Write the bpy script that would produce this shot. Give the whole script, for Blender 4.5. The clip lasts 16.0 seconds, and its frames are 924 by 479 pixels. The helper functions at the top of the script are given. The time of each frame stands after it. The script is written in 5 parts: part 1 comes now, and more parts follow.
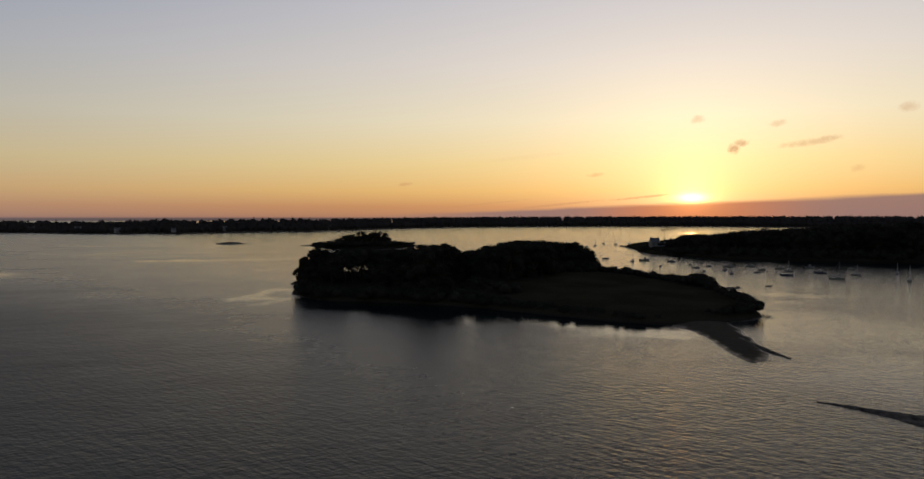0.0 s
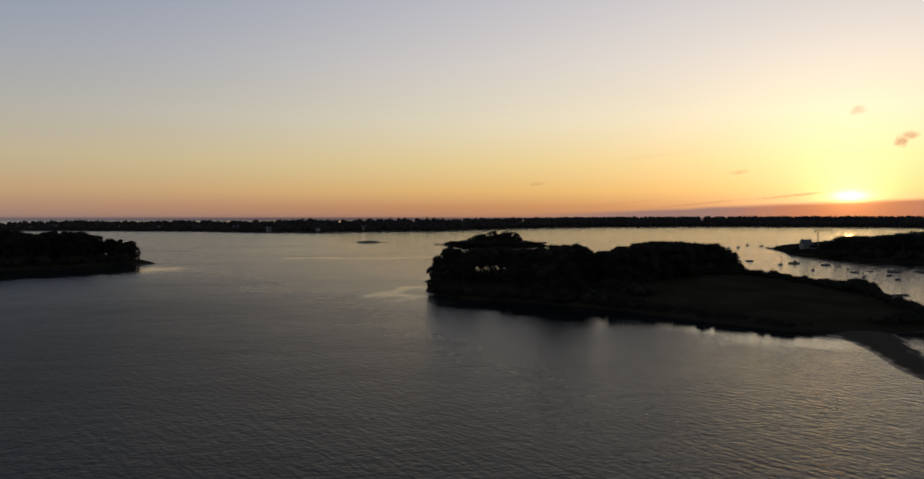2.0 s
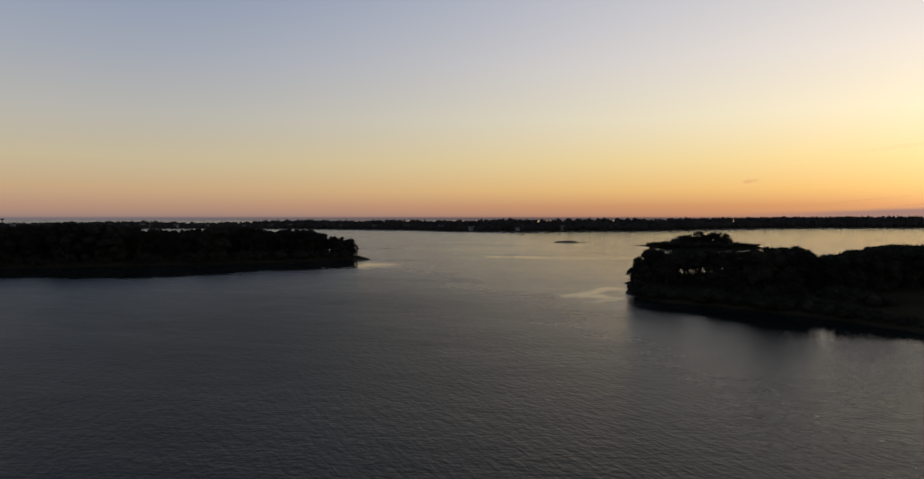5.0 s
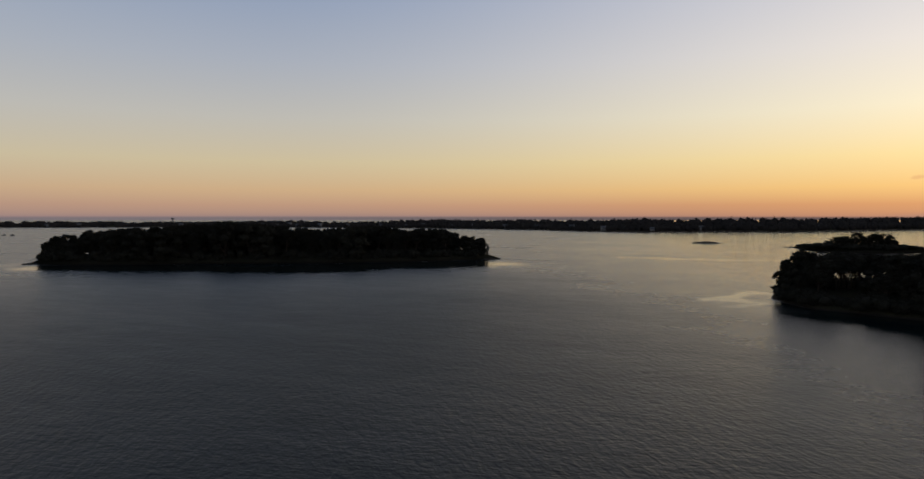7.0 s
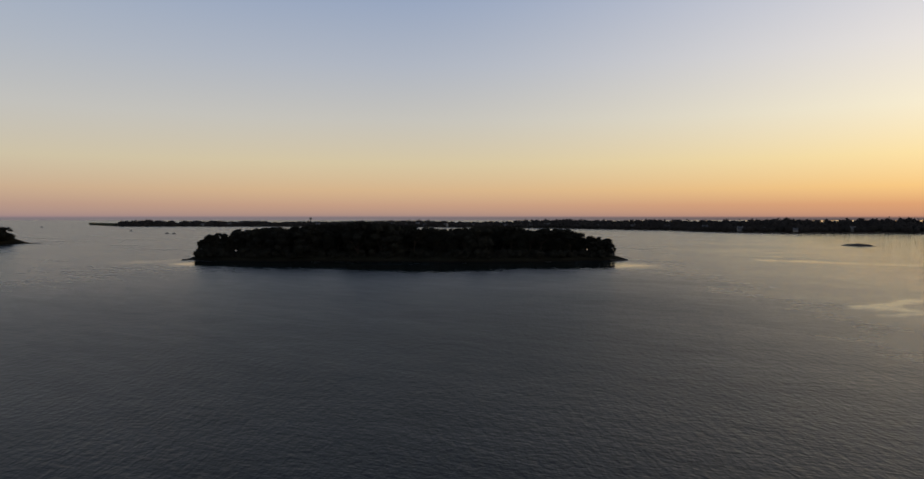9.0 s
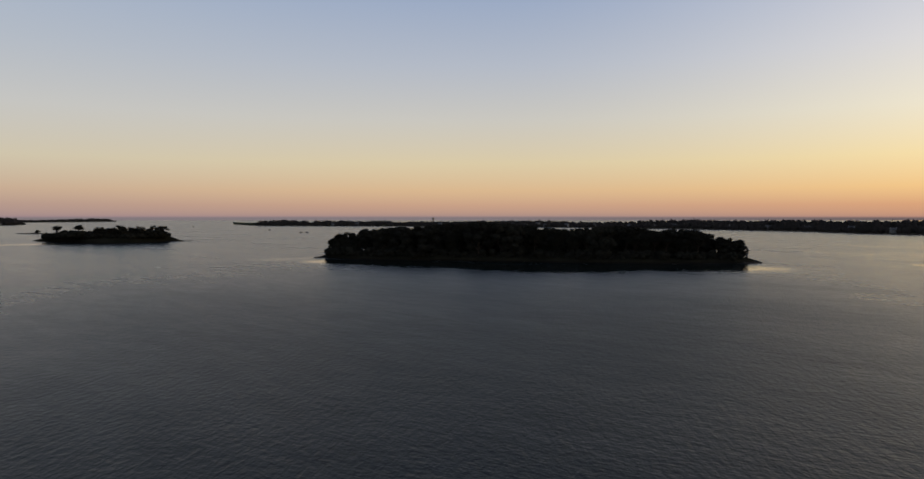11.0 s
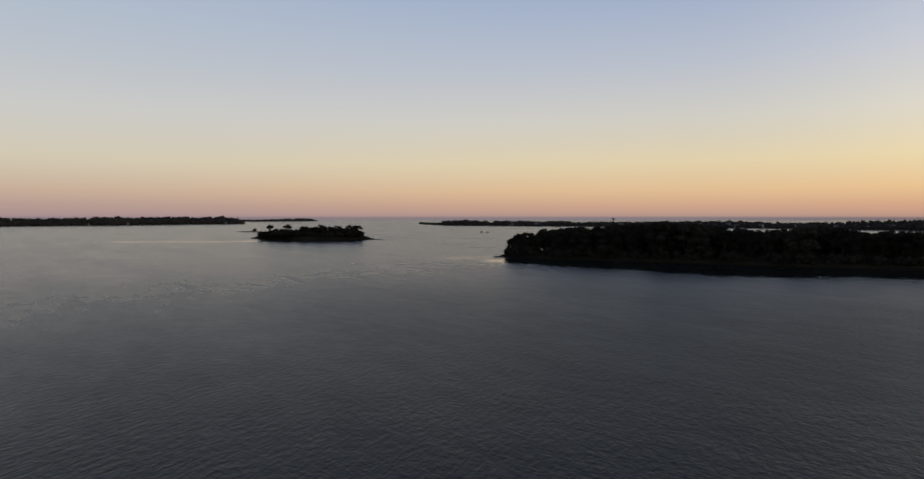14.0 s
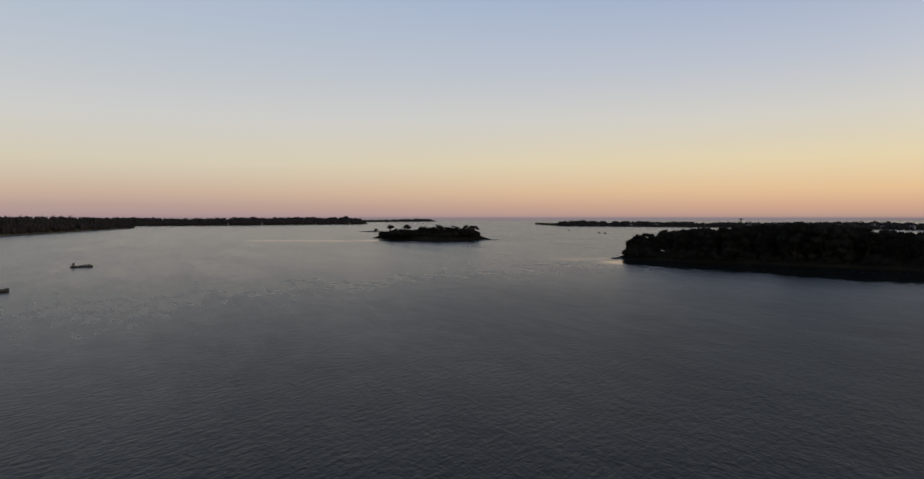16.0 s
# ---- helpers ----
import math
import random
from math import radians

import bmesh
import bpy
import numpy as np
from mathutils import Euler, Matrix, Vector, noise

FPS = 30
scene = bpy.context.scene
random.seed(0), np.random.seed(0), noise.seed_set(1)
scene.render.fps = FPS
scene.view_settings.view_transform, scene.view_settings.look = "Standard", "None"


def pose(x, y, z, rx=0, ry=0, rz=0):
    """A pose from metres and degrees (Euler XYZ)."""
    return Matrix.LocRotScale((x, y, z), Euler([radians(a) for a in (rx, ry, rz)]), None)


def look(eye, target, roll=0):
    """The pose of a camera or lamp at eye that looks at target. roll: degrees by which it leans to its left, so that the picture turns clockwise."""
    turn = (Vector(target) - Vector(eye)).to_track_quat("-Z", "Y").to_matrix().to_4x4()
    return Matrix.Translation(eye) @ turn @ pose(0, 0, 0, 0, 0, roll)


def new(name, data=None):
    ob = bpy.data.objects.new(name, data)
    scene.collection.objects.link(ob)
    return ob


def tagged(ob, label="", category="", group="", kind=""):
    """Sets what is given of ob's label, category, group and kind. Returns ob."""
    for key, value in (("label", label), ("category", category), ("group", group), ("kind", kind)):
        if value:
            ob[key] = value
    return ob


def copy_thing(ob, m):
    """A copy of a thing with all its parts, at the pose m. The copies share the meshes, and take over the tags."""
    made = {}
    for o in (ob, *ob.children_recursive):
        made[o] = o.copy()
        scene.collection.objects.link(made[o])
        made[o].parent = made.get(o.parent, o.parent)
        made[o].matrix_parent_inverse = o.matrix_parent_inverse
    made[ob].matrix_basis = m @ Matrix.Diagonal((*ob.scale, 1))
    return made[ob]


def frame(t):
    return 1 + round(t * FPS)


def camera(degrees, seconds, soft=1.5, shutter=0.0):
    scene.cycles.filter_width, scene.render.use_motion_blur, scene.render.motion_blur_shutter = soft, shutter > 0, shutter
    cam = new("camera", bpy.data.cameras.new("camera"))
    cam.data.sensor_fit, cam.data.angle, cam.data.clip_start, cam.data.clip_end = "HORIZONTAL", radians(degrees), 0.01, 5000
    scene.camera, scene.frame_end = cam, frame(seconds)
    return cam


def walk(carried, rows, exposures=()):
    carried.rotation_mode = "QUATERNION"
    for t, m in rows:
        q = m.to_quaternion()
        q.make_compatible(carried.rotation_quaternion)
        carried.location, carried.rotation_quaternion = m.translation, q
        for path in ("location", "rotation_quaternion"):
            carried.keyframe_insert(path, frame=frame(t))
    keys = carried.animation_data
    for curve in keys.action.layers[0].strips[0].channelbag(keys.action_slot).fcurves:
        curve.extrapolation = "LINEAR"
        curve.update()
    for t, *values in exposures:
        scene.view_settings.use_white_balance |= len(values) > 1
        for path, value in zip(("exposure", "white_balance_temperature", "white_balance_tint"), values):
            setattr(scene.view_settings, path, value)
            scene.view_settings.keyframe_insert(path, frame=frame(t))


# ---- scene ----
# A drone hangs 30 m above a tidal bay at sunset and turns slowly to its left.
cam = camera(68.9, 16.0)
EYE = 30.0
# seconds, heading (degrees left of the first), pitch, roll
PATH = [
    (0.0, 0.0, -1.918, 0.0), (0.5, 2.76, -1.926, 0.0), (1.0, 5.576, -1.93, 0.0), (1.5, 8.357, -1.933, 0.0),
    (2.0, 11.121, -1.925, 0.0), (2.5, 13.859, -1.912, 0.0), (3.0, 16.597, -1.90, 0.0), (3.5, 19.415, -1.90, 0.0),
    (4.0, 22.256, -1.916, 0.0), (6.5, 36.224, -1.972, 0.0), (7.0, 38.961, -1.98, 0.0), (7.5, 41.694, -1.981, 0.0),
    (8.0, 44.357, -1.98, 0.0), (8.5, 46.936, -1.981, 0.0), (9.0, 49.534, -1.977, 0.0), (11.5, 62.272, -1.965, 0.0),
    (12.0, 64.806, -1.963, 0.0), (12.5, 67.328, -1.967, 0.0), (13.0, 69.822, -1.972, 0.0), (13.5, 72.349, -1.964, 0.0),
    (14.0, 74.853, -1.958, 0.0), (14.5, 77.358, -1.953, 0.0), (15.0, 79.811, -1.943, 0.0), (15.5, 82.265, -1.929, 0.0),
    (16.0, 84.694, -1.923, 0.0),
]
walk(cam, [(t, pose(0, 0, EYE, 90 + pitch, roll, yaw)) for t, yaw, pitch, roll in PATH],
     exposures=[(0.0, -0.1), (4.0, 0.05), (6.5, 0.2), (9.0, 0.36), (12.5, 0.48), (16.0, 0.56)])


def at(bearing, distance, z=0.0):
    """A place by its bearing (degrees left of +y) and distance from the origin."""
    return Vector((-distance * math.sin(radians(bearing)), distance * math.cos(radians(bearing)), z))


def lin(r, g, b):
    """Linear colour from 0-255 display values."""
    return tuple((c / 255 / 12.92) if c < 10 else ((c / 255 + 0.055) / 1.055) ** 2.4 for c in (r, g, b)) + (1.0,)


# ---------------------------------------------------------------- sky and sun
SUN_BEARING, SUN_HEIGHT = -18.8, 1.55
sun_way = Vector((-math.sin(radians(SUN_BEARING)), math.cos(radians(SUN_BEARING)), math.tan(radians(SUN_HEIGHT)))).normalized()


class Nodes:
    """Short writing for a node tree."""

    def __init__(self, tree):
        self.tree, self.nodes, self.links = tree, tree.nodes, tree.links
        self.nodes.clear()

    def put(self, kind, values=None):
        n = self.nodes.new(kind)
        for key, value in (values or {}).items():
            self.feed(n.inputs[key], value)
        return n

    def feed(self, socket, value):
        if isinstance(value, bpy.types.NodeSocket):
            self.links.new(value, socket)
        else:
            socket.default_value = value

    def math(self, op, a, b=0.0, c=0.0, clamp=False):
        n = self.put("ShaderNodeMath")
        n.operation, n.use_clamp = op, clamp
        for i, v in enumerate((a, b, c)):
            self.feed(n.inputs[i], v)
        return n.outputs[0]

    def vec(self, op, a, b=(0, 0, 0)):
        n = self.put("ShaderNodeVectorMath")
        n.operation = op
        self.feed(n.inputs[0], a), self.feed(n.inputs[1], b)
        return n.outputs["Value"] if op in ("DOT_PRODUCT", "LENGTH") else n.outputs["Vector"]

    def span(self, v, a, b, c=0.0, d=1.0, smooth=True):
        n = self.put("ShaderNodeMapRange")
        n.interpolation_type = "SMOOTHSTEP" if smooth else "LINEAR"
        for i, x in enumerate((v, a, b, c, d)):
            self.feed(n.inputs[i], x)
        return n.outputs[0]

    def mix(self, f, a, b, how="MIX"):
        n = self.put("ShaderNodeMix")
        n.data_type, n.blend_type = "RGBA", how
        self.feed(n.inputs[0], f), self.feed(n.inputs[6], a), self.feed(n.inputs[7], b)
        return n.outputs[2]

    def ramp(self, f, stops):
        n = self.put("ShaderNodeValToRGB")
        self.feed(n.inputs[0], f)
        e = n.color_ramp.elements
        while len(e) < len(stops):
            e.new(0.5)
        for el, (p, c) in zip(e, stops):
            el.position, el.color = p, c
        return n.outputs[0]

    def noise(self, vector, scale, detail=3.0, rough=0.5, distort=0.0):
        n = self.put("ShaderNodeTexNoise", {"Scale": scale, "Detail": detail, "Roughness": rough, "Distortion": distort})
        if vector is not None:
            self.feed(n.inputs["Vector"], vector)
        return n.outputs[0]


def make_sky():
    world = bpy.data.worlds.new("sky")
    scene.world = world
    world.use_nodes = True
    k = Nodes(world.node_tree)
    way = k.vec("NORMALIZE", k.put("ShaderNodeTexCoord").outputs["Generated"])
    x, y, z = k.put("ShaderNodeSeparateXYZ", {0: way}).outputs
    height = k.math("MULTIPLY", k.math("ARCSINE", z), 180 / math.pi)          # degrees above the horizon
    # bearing from the sun, to the left
    sx, sy = -math.sin(radians(SUN_BEARING)), math.cos(radians(SUN_BEARING))
    ahead = k.math("ADD", k.math("MULTIPLY", x, sx), k.math("MULTIPLY", y, sy))
    aside = k.math("SUBTRACT", k.math("MULTIPLY", y, sx), k.math("MULTIPLY", x, sy))
    turn = k.math("MULTIPLY", k.math("ARCTAN2", aside, ahead), 180 / math.pi)
    off = k.math("ABSOLUTE", turn)
    # square root of the height stretches the colours near the horizon
    up = k.math("SQRT", k.math("DIVIDE", k.math("MAXIMUM", height, 0.0), 90.0))

    def stops(rows):
        return [(math.sqrt(h / 90), lin(*c)) for h, c in rows]

    near = k.ramp(up, stops([(0.0, (186, 128, 98)), (0.9, (216, 152, 98)), (2.2, (245, 196, 118)), (4.5, (251, 222, 156)), (8.0, (250, 237, 204)),
                             (12.5, (237, 228, 219)), (18.0, (214, 211, 216)), (30.0, (192, 187, 188)), (50.0, (130, 131, 142)), (90.0, (40, 49, 68))]))
    side = k.ramp(up, stops([(0.0, (148, 124, 121)), (0.9, (185, 148, 124)), (2.2, (201, 169, 132)), (4.5, (200, 185, 153)), (8.0, (185, 182, 175)),
                             (12.5, (164, 170, 182)), (18.0, (140, 154, 179)), (30.0, (84, 98, 124)), (50.0, (50, 61, 84)), (90.0, (40, 49, 68))]))
    away = k.ramp(up, stops([(0.0, (143, 122, 128)), (0.9, (161, 139, 131)), (2.0, (177, 155, 138)), (4.4, (186, 178, 160)), (8.2, (179, 179, 178)),
                             (13.0, (163, 170, 180)), (18.0, (151, 164, 183)), (30.0, (94, 109, 134)), (50.0, (54, 66, 89)), (90.0, (40, 49, 68))]))
    colour = k.mix(k.span(off, 6.0, 76.0), near, side)
    colour = k.mix(k.span(off, 70.0, 135.0), colour, away)
    # physical sky under the painted dusk colours
    physical = k.put("ShaderNodeTexSky")
    physical.sky_type, physical.sun_disc, physical.dust_density = "NISHITA", False, 2.0
    physical.sun_elevation, physical.sun_rotation = radians(SUN_HEIGHT), radians(-SUN_BEARING)
    thin = k.vec("MULTIPLY", physical.outputs[0], (0.1, 0.1, 0.1))
    colour = k.mix(0.12, colour, thin)
    # glow round the sun
    gap = k.math("MULTIPLY", k.math("ARCCOSINE", k.math("MINIMUM", k.vec("DOT_PRODUCT", way, tuple(sun_way)), 0.999999)), 180 / math.pi)

    def lobe(width, power):
        return k.math("MULTIPLY", k.math("EXPONENT", k.math("MULTIPLY", k.math("POWER", k.math("DIVIDE", gap, width), 1.4), -1.0)), power)

    def add(base, amount, tint):
        n = k.vec("SCALE", tint)
        k.feed(n.node.inputs["Scale"], amount)
        return k.vec("ADD", base, n)

    colour = add(colour, lobe(6.5, 0.30), (1.0, 0.86, 0.46))
    colour = add(colour, lobe(14.0, 0.14), (1.0, 0.92, 0.70))
    colour = add(colour, lobe(1.7, 0.75), (1.0, 0.70, 0.22))
    # cloud bank along the horizon, and small clouds above it
    place = k.put("ShaderNodeCombineXYZ", {0: turn, 1: height, 2: 0.0}).outputs[0]
    ragged = k.math("SUBTRACT", k.noise(k.vec("MULTIPLY", place, (0.12, 1.2, 1)), 1.0, 4.0), 0.5)
    bank_top = k.span(turn, 28.0, -16.0, 0.1, 1.75, False)
    bank_top = k.math("ADD", bank_top, k.math("MULTIPLY", ragged, 0.5))
    bank = k.span(k.math("SUBTRACT", bank_top, height), -0.16, 0.26)
    bank = k.math("MULTIPLY", bank, k.span(turn, 30.0, 14.0))
    bank = k.math("MULTIPLY", bank, k.span(turn, -95.0, -60.0))
    bank_colour = k.mix(k.span(off, 1.0, 11.0), lin(206, 122, 82), lin(152, 120, 114))
    colour = k.mix(k.math("MULTIPLY", bank, 0.9), colour, bank_colour)
    # bearing from the sun, height, half width, half height, strength
    puffs = [(-3.1, 5.38, 0.42, 0.42, 0.75), (-3.55, 5.75, 0.55, 0.28, 0.65), (-8.3, 5.6, 1.9, 0.26, 0.42), (-9.7, 5.85, 0.8, 0.22, 0.45), (-14.6, 7.75, 0.6, 0.35, 0.4), (-0.4, 7.75, 0.55, 0.3, 0.35),
             (-6.2, 7.15, 0.6, 0.25, 0.35), (7.6, 3.5, 0.7, 0.16, 0.35), (23.6, 2.77, 0.6, 0.16, 0.45), (3.9, 1.62, 2.6, 0.10, 0.6), (11.5, 0.95, 4.5, 0.10, 0.45),
             (-11.6, 3.6, 0.5, 0.3, 0.25), (13.6, 5.0, 3.4, 0.16, 0.08), (18.0, 1.0, 5.0, 0.08, 0.3)]
    fray = k.math("SUBTRACT", k.noise(place, 2.2, 4.0, 0.65), 0.5)
    cover = 0.0
    for b, h, w, t, s in puffs:
        u = k.math("DIVIDE", k.math("SUBTRACT", turn, b), w)
        v = k.math("DIVIDE", k.math("SUBTRACT", k.math("SUBTRACT", height, h), k.math("MULTIPLY", k.math("SUBTRACT", turn, b), -0.10)), t)
        r = k.math("ADD", k.math("ADD", k.math("MULTIPLY", u, u), k.math("MULTIPLY", v, v)), k.math("MULTIPLY", fray, 3.0))
        cover = k.math("MAXIMUM", cover, k.span(r, 1.7, -0.4, 0.0, s))
    colour = k.mix(cover, colour, lin(206, 150, 106))
    # the sun itself, its lower edge in the bank
    wide, tall = k.math("DIVIDE", turn, 1.0), k.math("DIVIDE", k.math("SUBTRACT", height, 1.55), 0.32)
    round_off = k.math("ADD", k.math("MULTIPLY", wide, wide), k.math("MULTIPLY", tall, tall))
    disc = k.math("EXPONENT", k.math("MULTIPLY", round_off, -1.0))
    colour = add(colour, k.math("MULTIPLY", disc, 2.0), (1.0, 0.80, 0.36))
    halo = k.math("EXPONENT", k.math("MULTIPLY", k.math("POWER", round_off, 0.5), -0.75))
    colour = add(colour, k.math("MULTIPLY", halo, 0.75), (1.0, 0.58, 0.16))
    colour = add(colour, lobe(1.5, 0.42), (1.0, 0.22, 0.03))
    # far sea and low haze beyond the last water
    colour = k.mix(k.span(height, 0.02, -0.14), colour, k.mix(k.span(off, 25.0, 90.0), lin(92, 78, 76), lin(112, 103, 106)))
    bg = k.put("ShaderNodeBackground", {"Color": colour, "Strength": 1.0})
    k.links.new(bg.outputs[0], k.put("ShaderNodeOutputWorld").inputs[0])


make_sky()
sun = new("sun", bpy.data.lights.new("sun", "SUN"))
sun.data.energy, sun.data.angle, sun.data.color = 0.024, radians(0.8), (1.0, 0.42, 0.12)
sun.matrix_world = look(sun_way * 100, (0, 0, 0))


# ---------------------------------------------------------------- materials
def material(name, rough=0.8):
    m = bpy.data.materials.new(name)
    m.use_nodes = True
    k = Nodes(m.node_tree)
    shader = k.put("ShaderNodeBsdfPrincipled", {"Roughness": rough})
    out = k.put("ShaderNodeOutputMaterial")
    k.links.new(shader.outputs[0], out.inputs[0])
    where = k.put("ShaderNodeTexCoord").outputs["Object"]
    return m, k, shader, where


def mottled(name, dark, light, scale, rough=0.8, fine=6.0, relief=0.02, metal=0.0, each=0.0, shine=0.5):
    """Two scales of noise between two colours, with fine relief; each: how far single pieces differ."""
    m, k, s, where = material(name, rough)
    blend = k.math("ADD", k.math("MULTIPLY", k.noise(where, scale, 4.0), 0.65), k.math("MULTIPLY", k.noise(where, scale * fine, 3.0), 0.35))
    colour = k.mix(k.span(blend, 0.35, 0.65), dark + (1,), light + (1,))
    if each:
        pick = k.put("ShaderNodeObjectInfo").outputs["Random"]
        colour = k.mix(1.0, colour, k.mix(pick, (1 - each, 1 - each, 1 - each, 1), (1 + each, 1 + each * 0.9, 1 + each * 0.6, 1)), "MULTIPLY")
    k.feed(s.inputs["Base Color"], colour)
    k.feed(s.inputs["Metallic"], metal)
    k.feed(s.inputs["Specular IOR Level"], shine)
    if relief:
        bump = k.put("ShaderNodeBump", {"Strength": 0.6, "Distance": relief, "Height": k.noise(where, scale * fine, 4.0)})
        k.links.new(bump.outputs[0], s.inputs["Normal"])
    return m


# calm slicks and current lines on the water: ends as (bearing, distance), half width, strength
SLICKS = [((15.2, 292), (16.6, 262), 9, 0.72), ((14.6, 262), (15.6, 240), 6, 0.6), ((12.5, 505), (26.0, 500), 8, 0.72), ((14.0, 600), (33.0, 640), 8, 0.6),
          ((17.0, 690), (31.0, 820), 8, 0.6), ((22.0, 560), (29.0, 545), 4, 0.6), ((-23.5, 292), (-31.0, 300), 3.0, 0.72), ((-23.0, 262), (-26.0, 270), 4.0, 0.4),
          ((91.5, 850), (101.0, 880), 30, 0.72), ((72.0, 496), (75.5, 486), 18, 0.55), ((25.5, 236), (33.0, 190), 9.0, 0.12), ((33.0, 190), (49.0, 136), 8.0, 0.1),
          ((80.0, 640), (68.0, 620), 8, 0.4), ((-13.0, 640), (-17.0, 560), 10, 0.6), ((-33.0, 150), (-44.0, 150), 26, 0.6), ((7.3, 222), (-1.0, 208), 24, 1.0),
          ((-2.0, 206), (-14.0, 186), 16, 1.0), ((-26.0, 205), (-42.0, 205), 46, 0.6), ((-20.0, 330), (-34.0, 320), 40, 0.25), ((38.0, 424), (52.0, 392), 36, 0.9),
          ((52.0, 392), (70.0, 452), 26, 0.9)]


def make_water():
    m, k, s, where = material("sea_water", 0.04)
    k.feed(s.inputs["Base Color"], (0.003, 0.009, 0.011, 1))
    k.feed(s.inputs["IOR"], 1.205)
    def along(turn, stretch):
        """Coordinates drawn out along a direction (degrees from +x)."""
        n = k.put("ShaderNodeMapping", {"Vector": where, "Rotation": (0, 0, radians(turn)), "Scale": (stretch, 1.0, 1.0)})
        n.vector_type = "TEXTURE"
        return n.outputs[0]

    crest, cross = along(-38, 2.4), along(24, 2.0)
    # wind lanes and slicks
    lane = along(18, 4.5)
    wind = k.span(k.noise(lane, 0.022, 4.0, 0.55, 0.8), 0.34, 0.62, 0.86, 1.0)
    gust = k.span(k.noise(where, 0.006, 3.0), 0.35, 0.65, 0.90, 1.0)
    wind = k.math("MULTIPLY", wind, gust)
    stir = k.put("ShaderNodeTexNoise", {"Vector": where, "Scale": 0.05, "Detail": 3.0, "Roughness": 0.55}).outputs["Color"]
    drift = k.vec("MULTIPLY", k.vec("SUBTRACT", stir, (0.5, 0.5, 0.5)), (34, 34, 0))
    sweep = k.put("ShaderNodeTexNoise", {"Vector": where, "Scale": 0.011, "Detail": 2.0}).outputs["Color"]
    drift = k.vec("ADD", drift, k.vec("MULTIPLY", k.vec("SUBTRACT", sweep, (0.5, 0.5, 0.5)), (44, 44, 0)))
    place = k.vec("ADD", where, drift)
    calm = 0.0
    for (b0, d0), (b1, d1), half, strength in SLICKS:
        a, e = at(b0, d0), at(b1, d1)
        pa = k.vec("SUBTRACT", place, tuple(a))
        share = k.math("DIVIDE", k.vec("DOT_PRODUCT", pa, tuple(e - a)), (e - a).length_squared, clamp=True)
        part_way = k.vec("SCALE", tuple(e - a))
        k.feed(part_way.node.inputs["Scale"], share)
        gap = k.vec("LENGTH", k.vec("SUBTRACT", pa, part_way))
        calm = k.math("MAXIMUM", calm, k.span(gap, half * 1.5, half * 0.3, 0.0, strength))
    wind = k.math("MULTIPLY", wind, k.math("SUBTRACT", 1.0, k.math("MULTIPLY", calm, 0.8)))
    # two crossing trains of short waves, ripples on them, and a slow chop
    height = 0.0
    for place_of, scale, tall in ((crest, 0.9, 0.19), (cross, 1.25, 0.12), (crest, 2.7, 0.050), (cross, 0.30, 0.10)):
        height = k.math("ADD", height, k.math("MULTIPLY", k.noise(place_of, scale, 2.0, 0.5, 0.4), tall))
    reach = k.vec("LENGTH", where)
    # west of a tide line the open channel is more broken, less so in the sound beyond it
    tide = k.vec("DOT_PRODUCT", where, (-math.cos(radians(27)), -math.sin(radians(27)), 0.0))
    channel = k.math("MULTIPLY", k.span(tide, -50.0, 60.0), k.span(reach, 520.0, 90.0, 0.28, 1.0))
    sound = k.vec("DOT_PRODUCT", where, (-math.cos(radians(92)), -math.sin(radians(92)), 0.0))
    channel = k.math("MULTIPLY", channel, k.span(sound, -180.0, 100.0, 1.0, 0.18))
    fetch = k.math("MULTIPLY", wind, k.span(reach, 300.0, 1300.0, 1.0, 0.7))
    bump = k.put("ShaderNodeBump", {"Strength": fetch, "Distance": 1.0, "Height": height})
    k.links.new(bump.outputs[0], s.inputs["Normal"])
    lee = k.span(tide, -110.0, -25.0, 0.52, 1.0)          # sheltered water on the side of the spit and the moorings
    rough = k.math("ADD", k.math("MULTIPLY", channel, 0.19), k.math("MULTIPLY", lee, k.span(reach, 80.0, 420.0, 0.29, 0.20)))
    # cat's paws: small ruffled patches, drawn out by the wind
    paws = k.math("ADD", k.noise(along(18, 2.5), 0.16, 4.0, 0.7), k.math("MULTIPLY", k.noise(lane, 0.03, 2.0), 0.6))
    rough = k.math("ADD", rough, k.span(paws, 0.5, 1.1, -0.045, 0.045, False))
    k.feed(s.inputs["Roughness"], k.math("MULTIPLY", rough, k.span(calm, 0.3, 1.0, 1.0, 0.28)))
    return m


WATER = make_water()
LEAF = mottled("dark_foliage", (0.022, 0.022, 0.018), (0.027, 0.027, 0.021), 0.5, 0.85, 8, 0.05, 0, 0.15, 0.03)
# woods farther off: haze is put into the colour, paler and greyer than LEAF
HAZED_LEAF = mottled("hazed_foliage", (0.034, 0.031, 0.029), (0.048, 0.043, 0.040), 0.02, 0.85, 5, 0.2, shine=0.03)
BARK = mottled("bark", (0.030, 0.024, 0.019), (0.065, 0.052, 0.040), 1.5, 0.9, 6, 0.04, shine=0.15)


